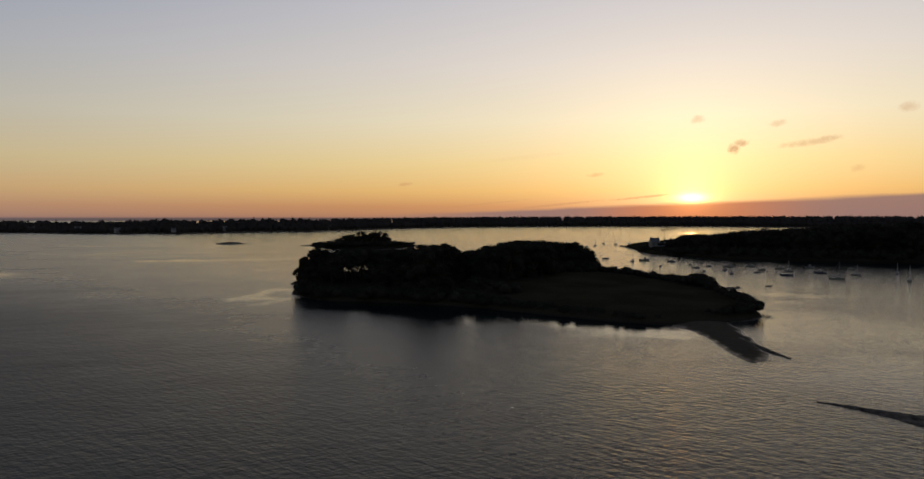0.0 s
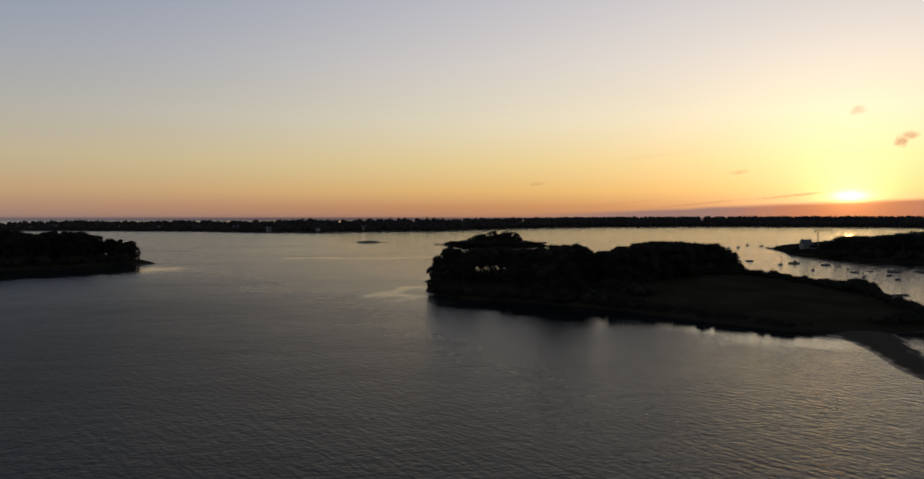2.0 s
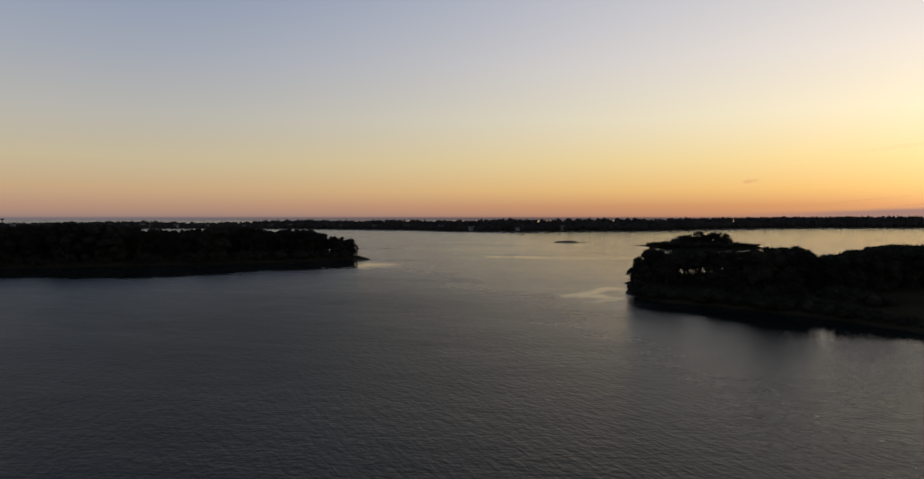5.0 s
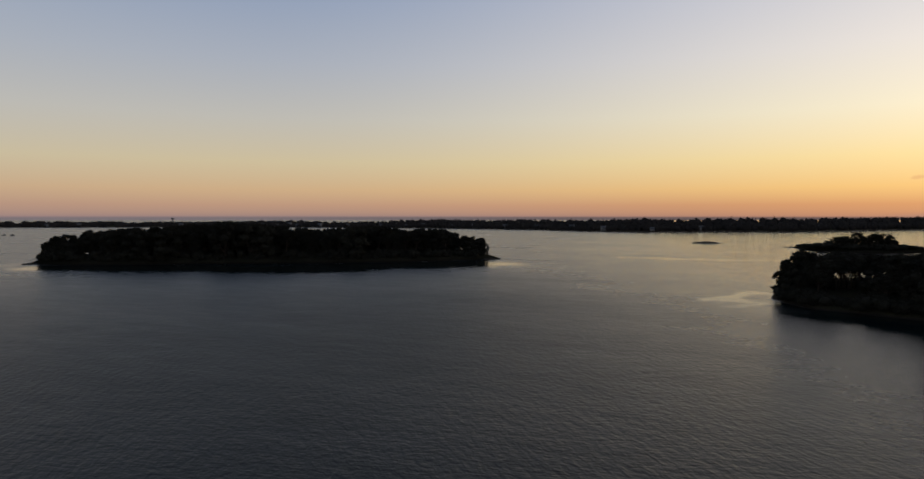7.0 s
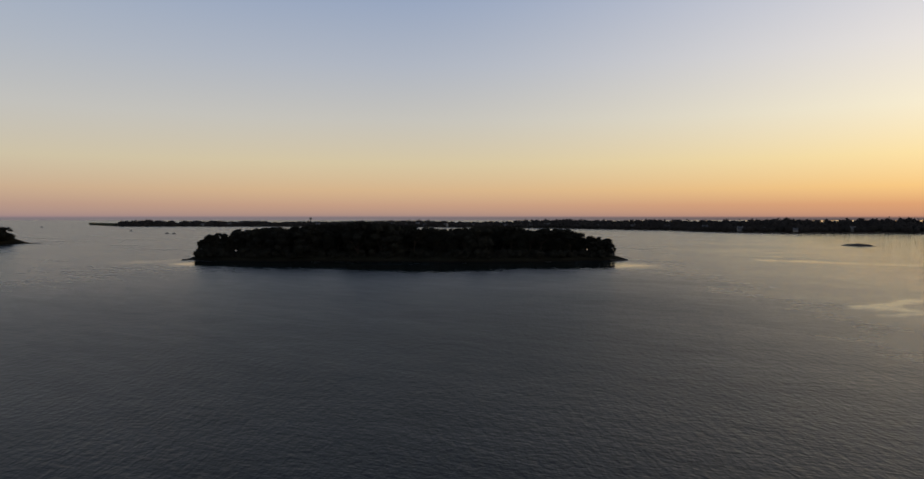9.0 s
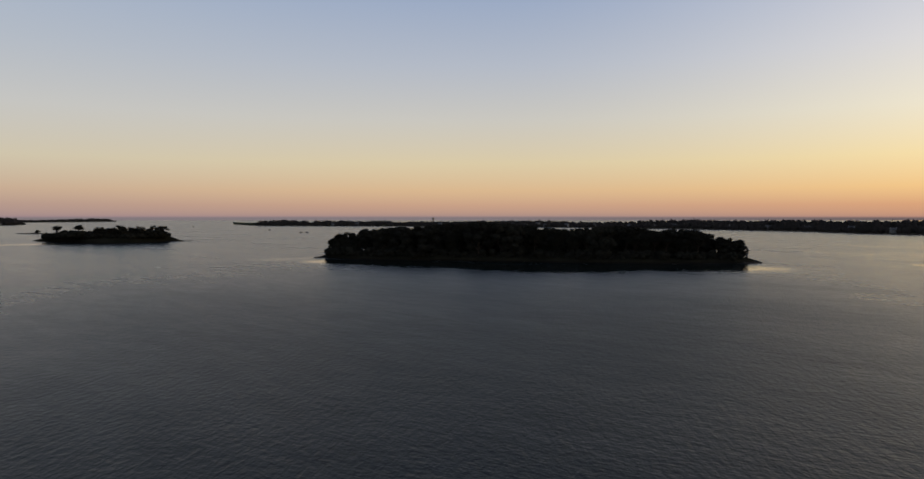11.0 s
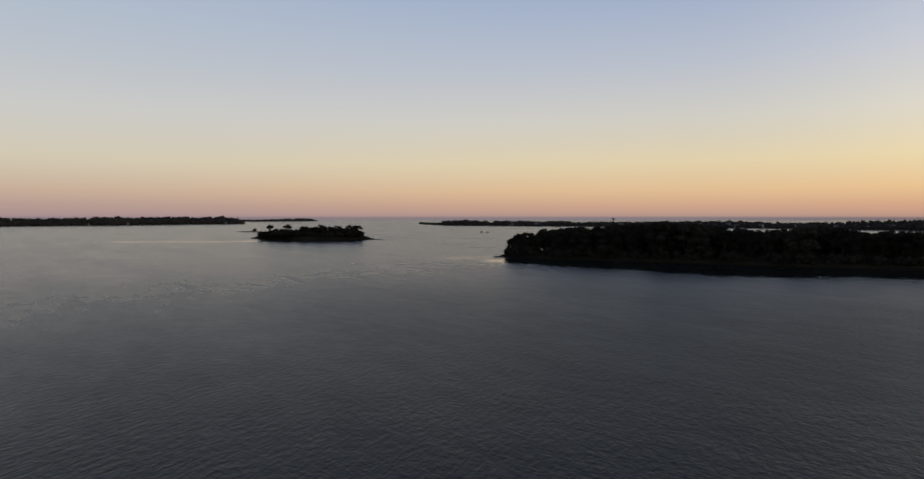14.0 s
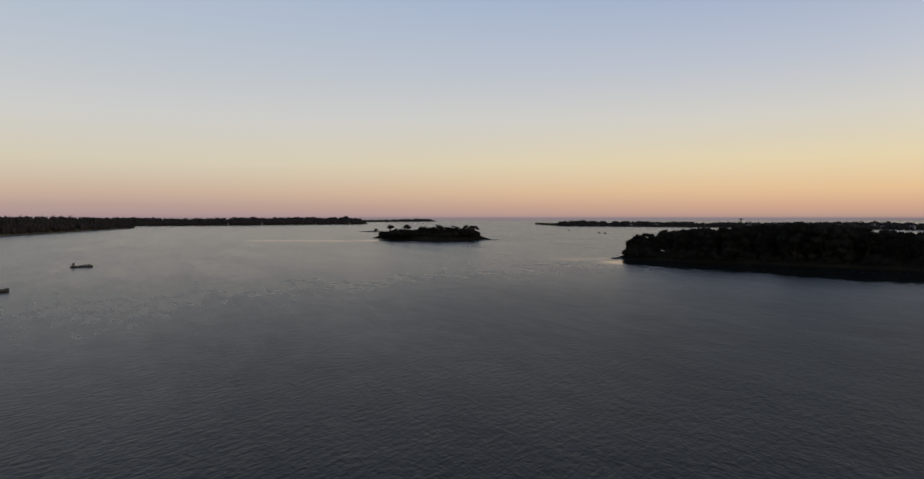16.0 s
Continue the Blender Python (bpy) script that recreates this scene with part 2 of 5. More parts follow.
def make_ground(name, low, high, field, tone=1.0):
    """Wet sand at the water's edge, dry sand above it, then soil and grass; tone scales the sand colours."""
    m, k, s, where = material(name, 0.9)
    z = k.put("ShaderNodeSeparateXYZ", {0: k.put("ShaderNodeNewGeometry").outputs["Position"]}).outputs[2]
    z = k.math("ADD", z, k.math("MULTIPLY", k.math("SUBTRACT", k.noise(where, 0.25, 4.0), 0.5), 0.8))
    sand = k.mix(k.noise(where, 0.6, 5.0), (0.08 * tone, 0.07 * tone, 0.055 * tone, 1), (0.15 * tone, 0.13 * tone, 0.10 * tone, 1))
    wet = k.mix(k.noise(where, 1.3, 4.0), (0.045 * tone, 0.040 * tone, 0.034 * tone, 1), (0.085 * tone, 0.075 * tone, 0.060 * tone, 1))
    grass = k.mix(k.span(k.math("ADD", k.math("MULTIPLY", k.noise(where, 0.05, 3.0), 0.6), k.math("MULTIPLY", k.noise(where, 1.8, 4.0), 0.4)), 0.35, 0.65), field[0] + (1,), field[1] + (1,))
    colour = k.mix(k.span(z, 0.15, 0.5), wet, sand)
    colour = k.mix(k.span(z, low, high), colour, grass)
    k.feed(s.inputs["Base Color"], colour)
    k.feed(s.inputs["Roughness"], k.span(z, 0.05, 0.45, 0.35, 0.92))
    k.feed(s.inputs["Specular IOR Level"], k.span(z, 0.05, 0.4, 0.06, 0.0))
    bump = k.put("ShaderNodeBump", {"Strength": 0.8, "Distance": 0.15, "Height": k.noise(where, 1.5, 5.0)})
    k.links.new(bump.outputs[0], s.inputs["Normal"])
    return m


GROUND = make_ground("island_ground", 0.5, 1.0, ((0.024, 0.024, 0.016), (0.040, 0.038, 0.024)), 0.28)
# darker copy of the island ground, its sand scaled down furthest
DARK_SHORE = make_ground("dark_shore", 0.7, 1.4, ((0.016, 0.016, 0.011), (0.030, 0.028, 0.019)), 0.14)
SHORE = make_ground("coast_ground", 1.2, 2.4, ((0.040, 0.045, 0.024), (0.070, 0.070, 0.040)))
SAND = make_ground("sand_bar", 30.0, 31.0, ((0.05, 0.05, 0.03), (0.06, 0.06, 0.03)), 0.62)
ROCK = mottled("shore_rock", (0.035, 0.032, 0.028), (0.12, 0.105, 0.09), 0.8, 0.9, 5, 0.15, shine=0.15)
HULL_WHITE = mottled("white_hull", (0.11, 0.11, 0.105), (0.20, 0.20, 0.19), 0.7, 0.35, 6, 0)
HULL_BLUE = mottled("navy_hull", (0.02, 0.03, 0.06), (0.04, 0.055, 0.10), 0.7, 0.35, 6, 0)
HULL_DARK = mottled("worn_steel_hull", (0.03, 0.03, 0.032), (0.075, 0.065, 0.055), 0.9, 0.6, 6, 0.01)
DECK = mottled("deck_paint", (0.30, 0.29, 0.27), (0.45, 0.44, 0.40), 1.2, 0.6, 6, 0)
GLASS = mottled("dark_window", (0.015, 0.018, 0.022), (0.03, 0.034, 0.04), 0.8, 0.12, 4, 0)
ALU = mottled("grey_spar", (0.12, 0.12, 0.125), (0.2, 0.2, 0.21), 2.0, 0.5, 4, 0, 0.3)
SAIL = mottled("sail_cover", (0.06, 0.08, 0.14), (0.10, 0.13, 0.20), 2.0, 0.8, 4, 0)
MOTOR = mottled("outboard_casing", (0.02, 0.02, 0.022), (0.05, 0.05, 0.055), 2.0, 0.4, 4, 0)
RENDER_WALL = mottled("white_render", (0.20, 0.195, 0.185), (0.32, 0.31, 0.29), 0.3, 0.85, 6, 0.01)
STONE_WALL = mottled("granite_wall", (0.12, 0.115, 0.10), (0.22, 0.21, 0.185), 0.5, 0.9, 5, 0.03)
SLATE = mottled("slate_roof", (0.05, 0.055, 0.065), (0.11, 0.115, 0.13), 0.6, 0.6, 6, 0.02)
STEEL = mottled("crane_steel", (0.18, 0.13, 0.04), (0.34, 0.24, 0.07), 0.5, 0.6, 5, 0)


# ---------------------------------------------------------------- building helpers
def mesh_of(name, verts, faces, mat, smooth=False):
    me = bpy.data.meshes.new(name)
    me.from_pydata([tuple(v) for v in verts], [], [tuple(f) for f in faces])
    me.materials.append(mat)
    if smooth:
        me.polygons.foreach_set("use_smooth", [True] * len(me.polygons))
    me.update()
    return me


def part(name, bm, mat, parent, label=""):
    """Links a bmesh (or a finished mesh) as one object under a thing or a part."""
    if isinstance(bm, bpy.types.Mesh):
        me = bm
    else:
        me = bpy.data.meshes.new(name)
        bmesh.ops.recalc_face_normals(bm, faces=bm.faces)
        bm.to_mesh(me)
        bm.free()
        me.materials.append(mat)
    ob = new(name, me)
    ob.parent = parent
    return tagged(ob, label)


def box(x0, y0, z0, x1, y1, z1, bevel=0.0, bm=None):
    bm = bm or bmesh.new()
    made = bmesh.ops.create_cube(bm, size=1.0, matrix=Matrix.Translation(((x0 + x1) / 2, (y0 + y1) / 2, (z0 + z1) / 2)) @ Matrix.Diagonal((x1 - x0, y1 - y0, z1 - z0, 1)))
    if bevel:
        edges = list({e for v in made["verts"] for e in v.link_edges})
        bmesh.ops.bevel(bm, geom=edges, offset=bevel, segments=2, affect="EDGES", profile=0.5)
    return bm


def rod(a, b, r0, r1, sides=6, bm=None):
    """A tapered rod from a to b."""
    bm = bm or bmesh.new()
    a, b = Vector(a), Vector(b)
    q = (b - a).to_track_quat("Z", "Y").to_matrix().to_4x4()
    bmesh.ops.create_cone(bm, cap_ends=True, segments=sides, radius1=r0, radius2=r1, depth=(b - a).length, matrix=Matrix.Translation((a + b) / 2) @ q)
    return bm


def smooth_line(points, n, closed=False):
    """A Catmull-Rom line through the points, n steps each."""
    pts, out, m = [Vector(p) for p in points], [], len(points)
    for i in range(m if closed else m - 1):
        p = [pts[(i + j) % m] if closed else pts[min(max(i + j, 0), m - 1)] for j in (-1, 0, 1, 2)]
        for s in range(n):
            t = s / n
            out.append(0.5 * (2 * p[1] + (p[2] - p[0]) * t + (2 * p[0] - 5 * p[1] + 4 * p[2] - p[3]) * t * t + (3 * p[1] - p[0] - 3 * p[2] + p[3]) * t ** 3))
    if not closed:
        out.append(pts[-1])
    return out


def lerp(rows, x):
    """The value at x along rows of (x, value), in either order."""
    rows = sorted(rows)
    return float(np.interp(x, [r[0] for r in rows], [r[1] for r in rows]))


def island(name, shore, rise, label, ragged=1.0, mat=None, steps=8, seed=0):
    """Land inside a closed shoreline given as (bearing, distance); rise: rows of (share of the way inland, height)."""
    line = smooth_line([at(b, d) for b, d in shore], steps, True)
    mid = sum(line, Vector()) / len(line)
    verts, faces, n = [], [], len(line)
    rings = [(-0.02, -1.2), (0.0, -0.15)] + rise
    for share, h in rings:
        for p in line:
            q = p + (mid - p) * share
            wob = noise.fractal(Vector((p.x * 0.06, p.y * 0.06, seed)), 1.0, 2.0, 4)
            q = q + (p - mid).normalized() * wob * ragged * (1.6 if share < 0.3 else 0.5)
            q.z = h + (noise.fractal(Vector((q.x * 0.09, q.y * 0.09, seed + 3)), 1.0, 2.0, 4) * min(0.5, abs(h) * 0.3) if h > 0 else 0)
            verts.append(q)
    for r in range(len(rings) - 1):
        for i in range(n):
            a, b = r * n + i, r * n + (i + 1) % n
            faces.append((a, b, b + n, a + n))
    verts.append(mid + Vector((0, 0, rings[-1][1])))
    last = (len(rings) - 1) * n
    faces += [(last + i, last + (i + 1) % n, len(verts) - 1) for i in range(n)]
    ob = new(name, mesh_of(name, verts, faces, mat or GROUND, True))
    return tagged(ob, label, "island", kind="structure")


def bar(name, rows, label, mat=None, seed=0, cuts=12, rough=0.12):
    """A low bank along a line: rows of (bearing, distance, half width, height)."""
    mids = smooth_line([at(b, d) for b, d, w, h in rows], 10)
    sizes = smooth_line([(w, h, 0) for b, d, w, h in rows], 10)
    verts, faces = [], []
    for i, (p, s) in enumerate(zip(mids, sizes)):
        way = (mids[min(i + 1, len(mids) - 1)] - mids[max(i - 1, 0)]).normalized()
        across = Vector((way.y, -way.x, 0))
        for j in range(cuts + 1):
            u = 2 * j / cuts - 1
            q = p + across * u * s.x * (1.0 + 0.22 * noise.fractal(Vector((p.x * 0.25, p.y * 0.25, seed + (5 if u > 0 else 0))), 1.0, 2.0, 4))
            q.z = s.y * (1 - abs(u) ** 1.7) - 0.12 * abs(u) ** 4 - 0.03 + rough * noise.fractal(Vector((q.x * 0.5, q.y * 0.5, seed)), 1.0, 2.0, 4) * (1 - u * u)
            verts.append(q)
    w = cuts + 1
    for i in range(len(mids) - 1):
        for j in range(cuts):
            a = i * w + j
            faces.append((a, a + 1, a + w + 1, a + w))
    ob = new(name, mesh_of(name, verts, faces, mat or SAND, True))
    return tagged(ob, label, "sand bar", kind="structure")


def coast(name, rows, depth, label, seed=0, hill=0.45):
    """A long far shore: rows of (bearing, shore distance, canopy height); the land rises behind it."""
    fine = []
    b = rows[0][0]
    while b > rows[-1][0]:
        fine.append((b, lerp([(r[0], r[1]) for r in rows], b), lerp([(r[0], r[2]) for r in rows], b)))
        b -= 0.2
    steps = [(0.0, -1.5, 0), (0.004, 0.4, 0), (0.02, 1.6, 0), (0.06, 3.0, 0.25), (0.15, 3.0, 0.7), (0.35, 3.0, 0.95), (0.7, 3.0, 0.95), (1.0, 1.0, 0.5)]
    verts, faces, w = [], [], len(steps)
    for b, d, top in fine:
        d += 14 * noise.fractal(Vector((b * 1.3, seed, 0)), 1.0, 2.0, 4)
        for share, z, k in steps:
            q = at(b, d + share * depth)
            q.z = z + k * max(0, top * hill - 3) * (1 + 0.25 * noise.noise(Vector((b * 0.7, share * 6, seed))))
            verts.append(q)
    for i in range(len(fine) - 1):
        for j in range(w - 1):
            a = i * w + j
            faces.append((a, a + w, a + w + 1, a + 1))
    ob = new(name, mesh_of(name, verts, faces, SHORE, True))
    return tagged(ob, label, "coast", kind="structure")


# ---------------------------------------------------------------- water
def make_sea():
    radii, n = (40, 80, 140, 220, 320, 460, 700, 1000, 1500, 2300, 3500, 5000, 7000), 96
    verts, faces = [(0, 0, 0)], [(0, 1 + i, 1 + (i + 1) % n) for i in range(n)]
    for r in radii:
        verts += [(r * math.cos(2 * math.pi * i / n), r * math.sin(2 * math.pi * i / n), 0) for i in range(n)]
    for j in range(len(radii) - 1):
        for i in range(n):
            a, b = 1 + j * n + i, 1 + j * n + (i + 1) % n
            faces.append((a, a + n, b + n, b))
    me = bpy.data.meshes.new("water")
    me.from_pydata(verts, [], faces)
    me.materials.append(WATER)
    tagged(new("water", me), "rippled grey tidal bay water reflecting the sunset sky", "water", kind="structure")


make_sea()

# ---------------------------------------------------------------- land
ISLAND_RISE = [(0.008, 0.5), (0.022, 1.2), (0.06, 1.9), (0.16, 2.4), (0.35, 2.9), (0.6, 3.4), (0.85, 3.6)]
GROVE_SHORE = [(14.2, 282), (13.7, 262), (11.6, 245), (8.0, 238), (4.2, 232), (-0.7, 223), (-4.5, 213), (-8.3, 204), (-13.4, 196), (-17.0, 194), (-21.0, 203), (-23.5, 212),
               (-23.9, 226), (-22.4, 262), (-21.0, 290), (-16.0, 335), (-10.7, 380), (-5.0, 385), (0.0, 378), (5.0, 375), (9.2, 360), (12.5, 325)]
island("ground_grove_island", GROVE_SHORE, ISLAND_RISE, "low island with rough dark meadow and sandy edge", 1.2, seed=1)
bar("sand_spit", [(-18.8, 208, 10.5, 0.8), (-19.8, 196, 9.0, 0.85), (-21.4, 181, 6.0, 0.75), (-22.5, 168, 5.0, 0.65), (-23.1, 160, 4.6, 0.5), (-23.4, 154.5, 3.2, 0.35), (-23.5, 150.5, 1.0, 0.16)],
    "grey brown wet sand spit running out from the island", seed=2, rough=0.03)
bar("sand_spit_tail", [(-22.4, 178, 2.5, 0.6), (-23.4, 171, 1.6, 0.55), (-24.6, 164.5, 0.8, 0.45), (-25.6, 160, 0.5, 0.3), (-26.2, 157.6, 0.25, 0.1)],
    "thin dark pebble ridge at the end of the spit", ROCK, seed=3)
bar("weed_bank", [(-28.6, 122.4, 0.15, 0.04), (-29.6, 122.0, 0.4, 0.1), (-31.0, 121.3, 1.3, 0.2), (-32.6, 120.4, 2.4, 0.28), (-34.8, 119.2, 4.0, 0.35), (-40.0, 118, 7.0, 0.6), (-48.0, 120, 9.0, 0.8)],
    "dark weed covered bank just above the water", ROCK, seed=4, rough=0.3)
bar("back_spit", [(-19.5, 292, 5.0, 0.9), (-20.9, 296, 3.0, 0.7), (-22.0, 304, 1.0, 0.4), (-22.6, 308, 0.3, 0.1)], "low rocky point behind the bushes", ROCK, seed=5)
island("ground_pine_islet", [(13.0, 720), (11.5, 655), (8.3, 625), (5.5, 640), (3.8, 690), (4.5, 745), (8.0, 770), (11.5, 750)],
       [(0.05, 0.6), (0.12, 1.6), (0.3, 3.5), (0.6, 5.5), (0.9, 6.0)], "small wooded islet with a dark rim", 2.0, DARK_SHORE, seed=6)
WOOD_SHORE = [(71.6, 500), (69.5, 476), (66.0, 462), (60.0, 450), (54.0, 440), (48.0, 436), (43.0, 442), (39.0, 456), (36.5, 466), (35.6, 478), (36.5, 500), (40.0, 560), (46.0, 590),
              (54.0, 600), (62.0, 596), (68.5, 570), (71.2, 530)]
island("ground_wood_island", WOOD_SHORE, [(0.015, 0.7), (0.04, 1.8), (0.12, 3.2), (0.3, 5.5), (0.6, 7.0), (0.9, 7.5)], "long wooded island with a narrow rocky shore", 1.6, DARK_SHORE, seed=7)
island("ground_scrub_islet", [(92.4, 968), (91.0, 900), (88.0, 828), (85.0, 836), (82.9, 872), (82.0, 880), (82.8, 905), (85.0, 940), (89.0, 970), (91.5, 990)],
       [(0.04, 0.6), (0.1, 1.8), (0.2, 5.0), (0.5, 7.0), (0.9, 7.5)], "small steep islet with scrub and scattered pines", 1.6, DARK_SHORE, seed=8)
bar("reef_by_scrub_islet", [(93.3, 1390, 4, 0.5), (92.6, 1370, 10, 1.5), (91.9, 1350, 11, 1.8), (91.2, 1330, 4, 0.6)], "flat dark reef beside the islet", ROCK, seed=9, rough=0.4)
bar("bare_rock", [(20.15, 796, 1.0, 0.1), (19.7, 794, 5.5, 1.4), (19.0, 792, 8.0, 2.2), (18.4, 791, 6.0, 1.5), (17.9, 790, 1.5, 0.2), (17.4, 789, 0.6, 0.1)], "bare flat rock awash in the bay", ROCK, seed=10, rough=0.4)
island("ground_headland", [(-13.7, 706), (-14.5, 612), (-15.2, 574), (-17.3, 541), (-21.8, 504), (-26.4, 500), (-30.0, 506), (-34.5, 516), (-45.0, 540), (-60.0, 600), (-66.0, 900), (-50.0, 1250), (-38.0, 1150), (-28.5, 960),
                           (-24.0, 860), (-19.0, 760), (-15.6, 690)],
       [(0.004, 0.6), (0.012, 2.0), (0.06, 4.0), (0.2, 7.5), (0.45, 10.0), (0.8, 11.0)], "wooded headland beside the moorings", 2.0, DARK_SHORE, seed=11)
WEST = [(78.5, 2620, 1.2), (77.8, 2420, 2.2), (77.0, 2260, 4), (76.4, 2180, 17), (74.9, 2150, 20), (72.8, 2110, 18.5), (72.4, 2110, 10), (72.0, 2110, 18), (69.5, 2060, 18), (67.6, 2040, 16), (66.6, 2020, 19.5), (64.8, 2000, 12.5),
        (63.9, 2000, 16), (61.0, 1960, 16), (57.1, 1900, 18), (53.1, 1850, 20), (49.1, 1780, 15), (46.6, 1740, 18), (41.2, 1660, 24), (37.0, 1560, 22), (32.3, 1480, 25), (30.5, 1400, 22.5), (28.6, 1360, 24.5), (26.2, 1325, 25.5),
        (23.6, 1330, 28.5), (22.9, 1335, 25), (20.8, 1370, 25.5), (16.3, 1420, 27.8), (14.4, 1430, 29), (13.0, 1440, 26.5), (9.1, 1600, 28.4), (4.2, 1840, 30.5), (-0.8, 2040, 32.2), (-10.7, 2210, 34), (-20.0, 2260, 34.6), (-28.3, 2200, 34.6), (-36.0, 2150, 34.6),
        (-60.0, 2100, 34)]
coast("coast_west", WEST, 900, "long low wooded shore with scattered houses", 1)
EAST = [(150.0, 900, 30), (135.0, 1000, 31), (124.0, 1120, 32), (119.8, 1230, 32.5), (116.2, 1440, 32.5), (113.6, 1660, 31), (112.2, 1800, 27), (110.9, 1910, 12), (110.6, 1960, 3)]
coast("coast_wood", EAST, 700, "dark wooded shore sloping to a point", 2)
SOUTH = [(114.0, 2420, 29.0), (110.8, 2410, 30.0), (109.1, 2410, 28.5), (107.4, 2420, 25.0), (103.9, 2440, 30.0), (102.1, 2480, 33.0), (100.7, 2520, 28.0), (98.3, 2580, 33.5), (96.4, 2640, 29.0), (94.5, 2700, 33.5), (93.4, 2720, 26.0), (92.6, 2760, 4)]
coast("coast_south", SOUTH, 600, "wooded far shore with a village", 3)
POINT = [(94.2, 3950, 17), (92.8, 3900, 16), (91.0, 3950, 17), (89.5, 4050, 23), (87.5, 4200, 24), (87.1, 4250, 10), (86.8, 4300, 3)]
coast("coast_point", POINT, 350, "farthest wooded point on the open sea", 4)


# ---------------------------------------------------------------- trees
def ico(level):
    bm = bmesh.new()
    bmesh.ops.create_icosphere(bm, subdivisions=level, radius=1.0)
    v = np.array([tuple(p.co) for p in bm.verts])
    f = np.array([[p.index for p in t.verts] for t in bm.faces])
    bm.free()
    return v, f


BALL, BALL_FACES = ico(2)
SMALL, SMALL_FACES = ico(1)


def clump_mesh(name, clumps, tufts, size, rng, mat, ball=(BALL, BALL_FACES), core=0.9, sprays=0, plain=0.0):
    """Foliage: for each clump (x, y, z, radius, flatness) a knobbly core, a shell of small leafy tufts, and pointed
    sprays that stand out of it; small clumps take a simpler core."""
    verts, faces, count = [], [], 0

    def put(v, f):
        nonlocal count
        verts.append(v)
        faces.append(f + count)
        count += len(v)

    for x, y, z, r, flat in clumps:
        bv, bf = ball if r > plain else (SMALL, SMALL_FACES)
        shape, mid = np.array([r, r, r * flat]), np.array([x, y, z])
        put(bv * (0.82 + 0.30 * rng.random((len(bv), 1))) * shape * core + mid, bf)
        for n, reach in ((int(tufts * (r ** 1.2 + 0.4)), 0), (int(sprays * (r + 0.3)), 1)):
            if not n:
                continue
            d = rng.normal(size=(n, 3))
            d /= np.linalg.norm(d, axis=1)[:, None]
            if reach:
                out = rng.uniform(1.15, 1.65, (n, 1))
                side = np.cross(d, rng.normal(size=(n, 3)))
                side *= size * rng.uniform(0.5, 1.0, (n, 1)) / np.linalg.norm(side, axis=1)[:, None]
                foot = d * shape * 0.75 + mid
                tip = d * shape * out + mid + (0, 0, 0.12 * r)
                tri = np.stack([foot - side, foot + side, tip], axis=1)
            else:
                c = d * shape * (0.85 + 0.3 * rng.random((n, 1))) + mid
                tri = c[:, None, :] + rng.normal(size=(n, 3, 3)) * size
            put(tri.reshape(-1, 3), np.arange(n * 3).reshape(n, 3))
    return mesh_of(name, np.concatenate(verts).tolist(), np.concatenate(faces).tolist(), mat)


def tube(points, radii, sides=6, bm=None):
    bm = bm or bmesh.new()
    rings = []
    for i, (p, r) in enumerate(zip(points, radii)):
        way = (points[min(i + 1, len(points) - 1)] - points[max(i - 1, 0)]).normalized()
        q = way.to_track_quat("Z", "Y")
        rings.append([bm.verts.new(p + q @ Vector((r * math.cos(a), r * math.sin(a), 0))) for a in np.linspace(0, 2 * math.pi, sides, endpoint=False)])
    for a, b in zip(rings, rings[1:]):
        for i in range(sides):
            bm.faces.new((a[i], a[(i + 1) % sides], b[(i + 1) % sides], b[i]))
    bm.faces.new(rings[-1])
    return bm


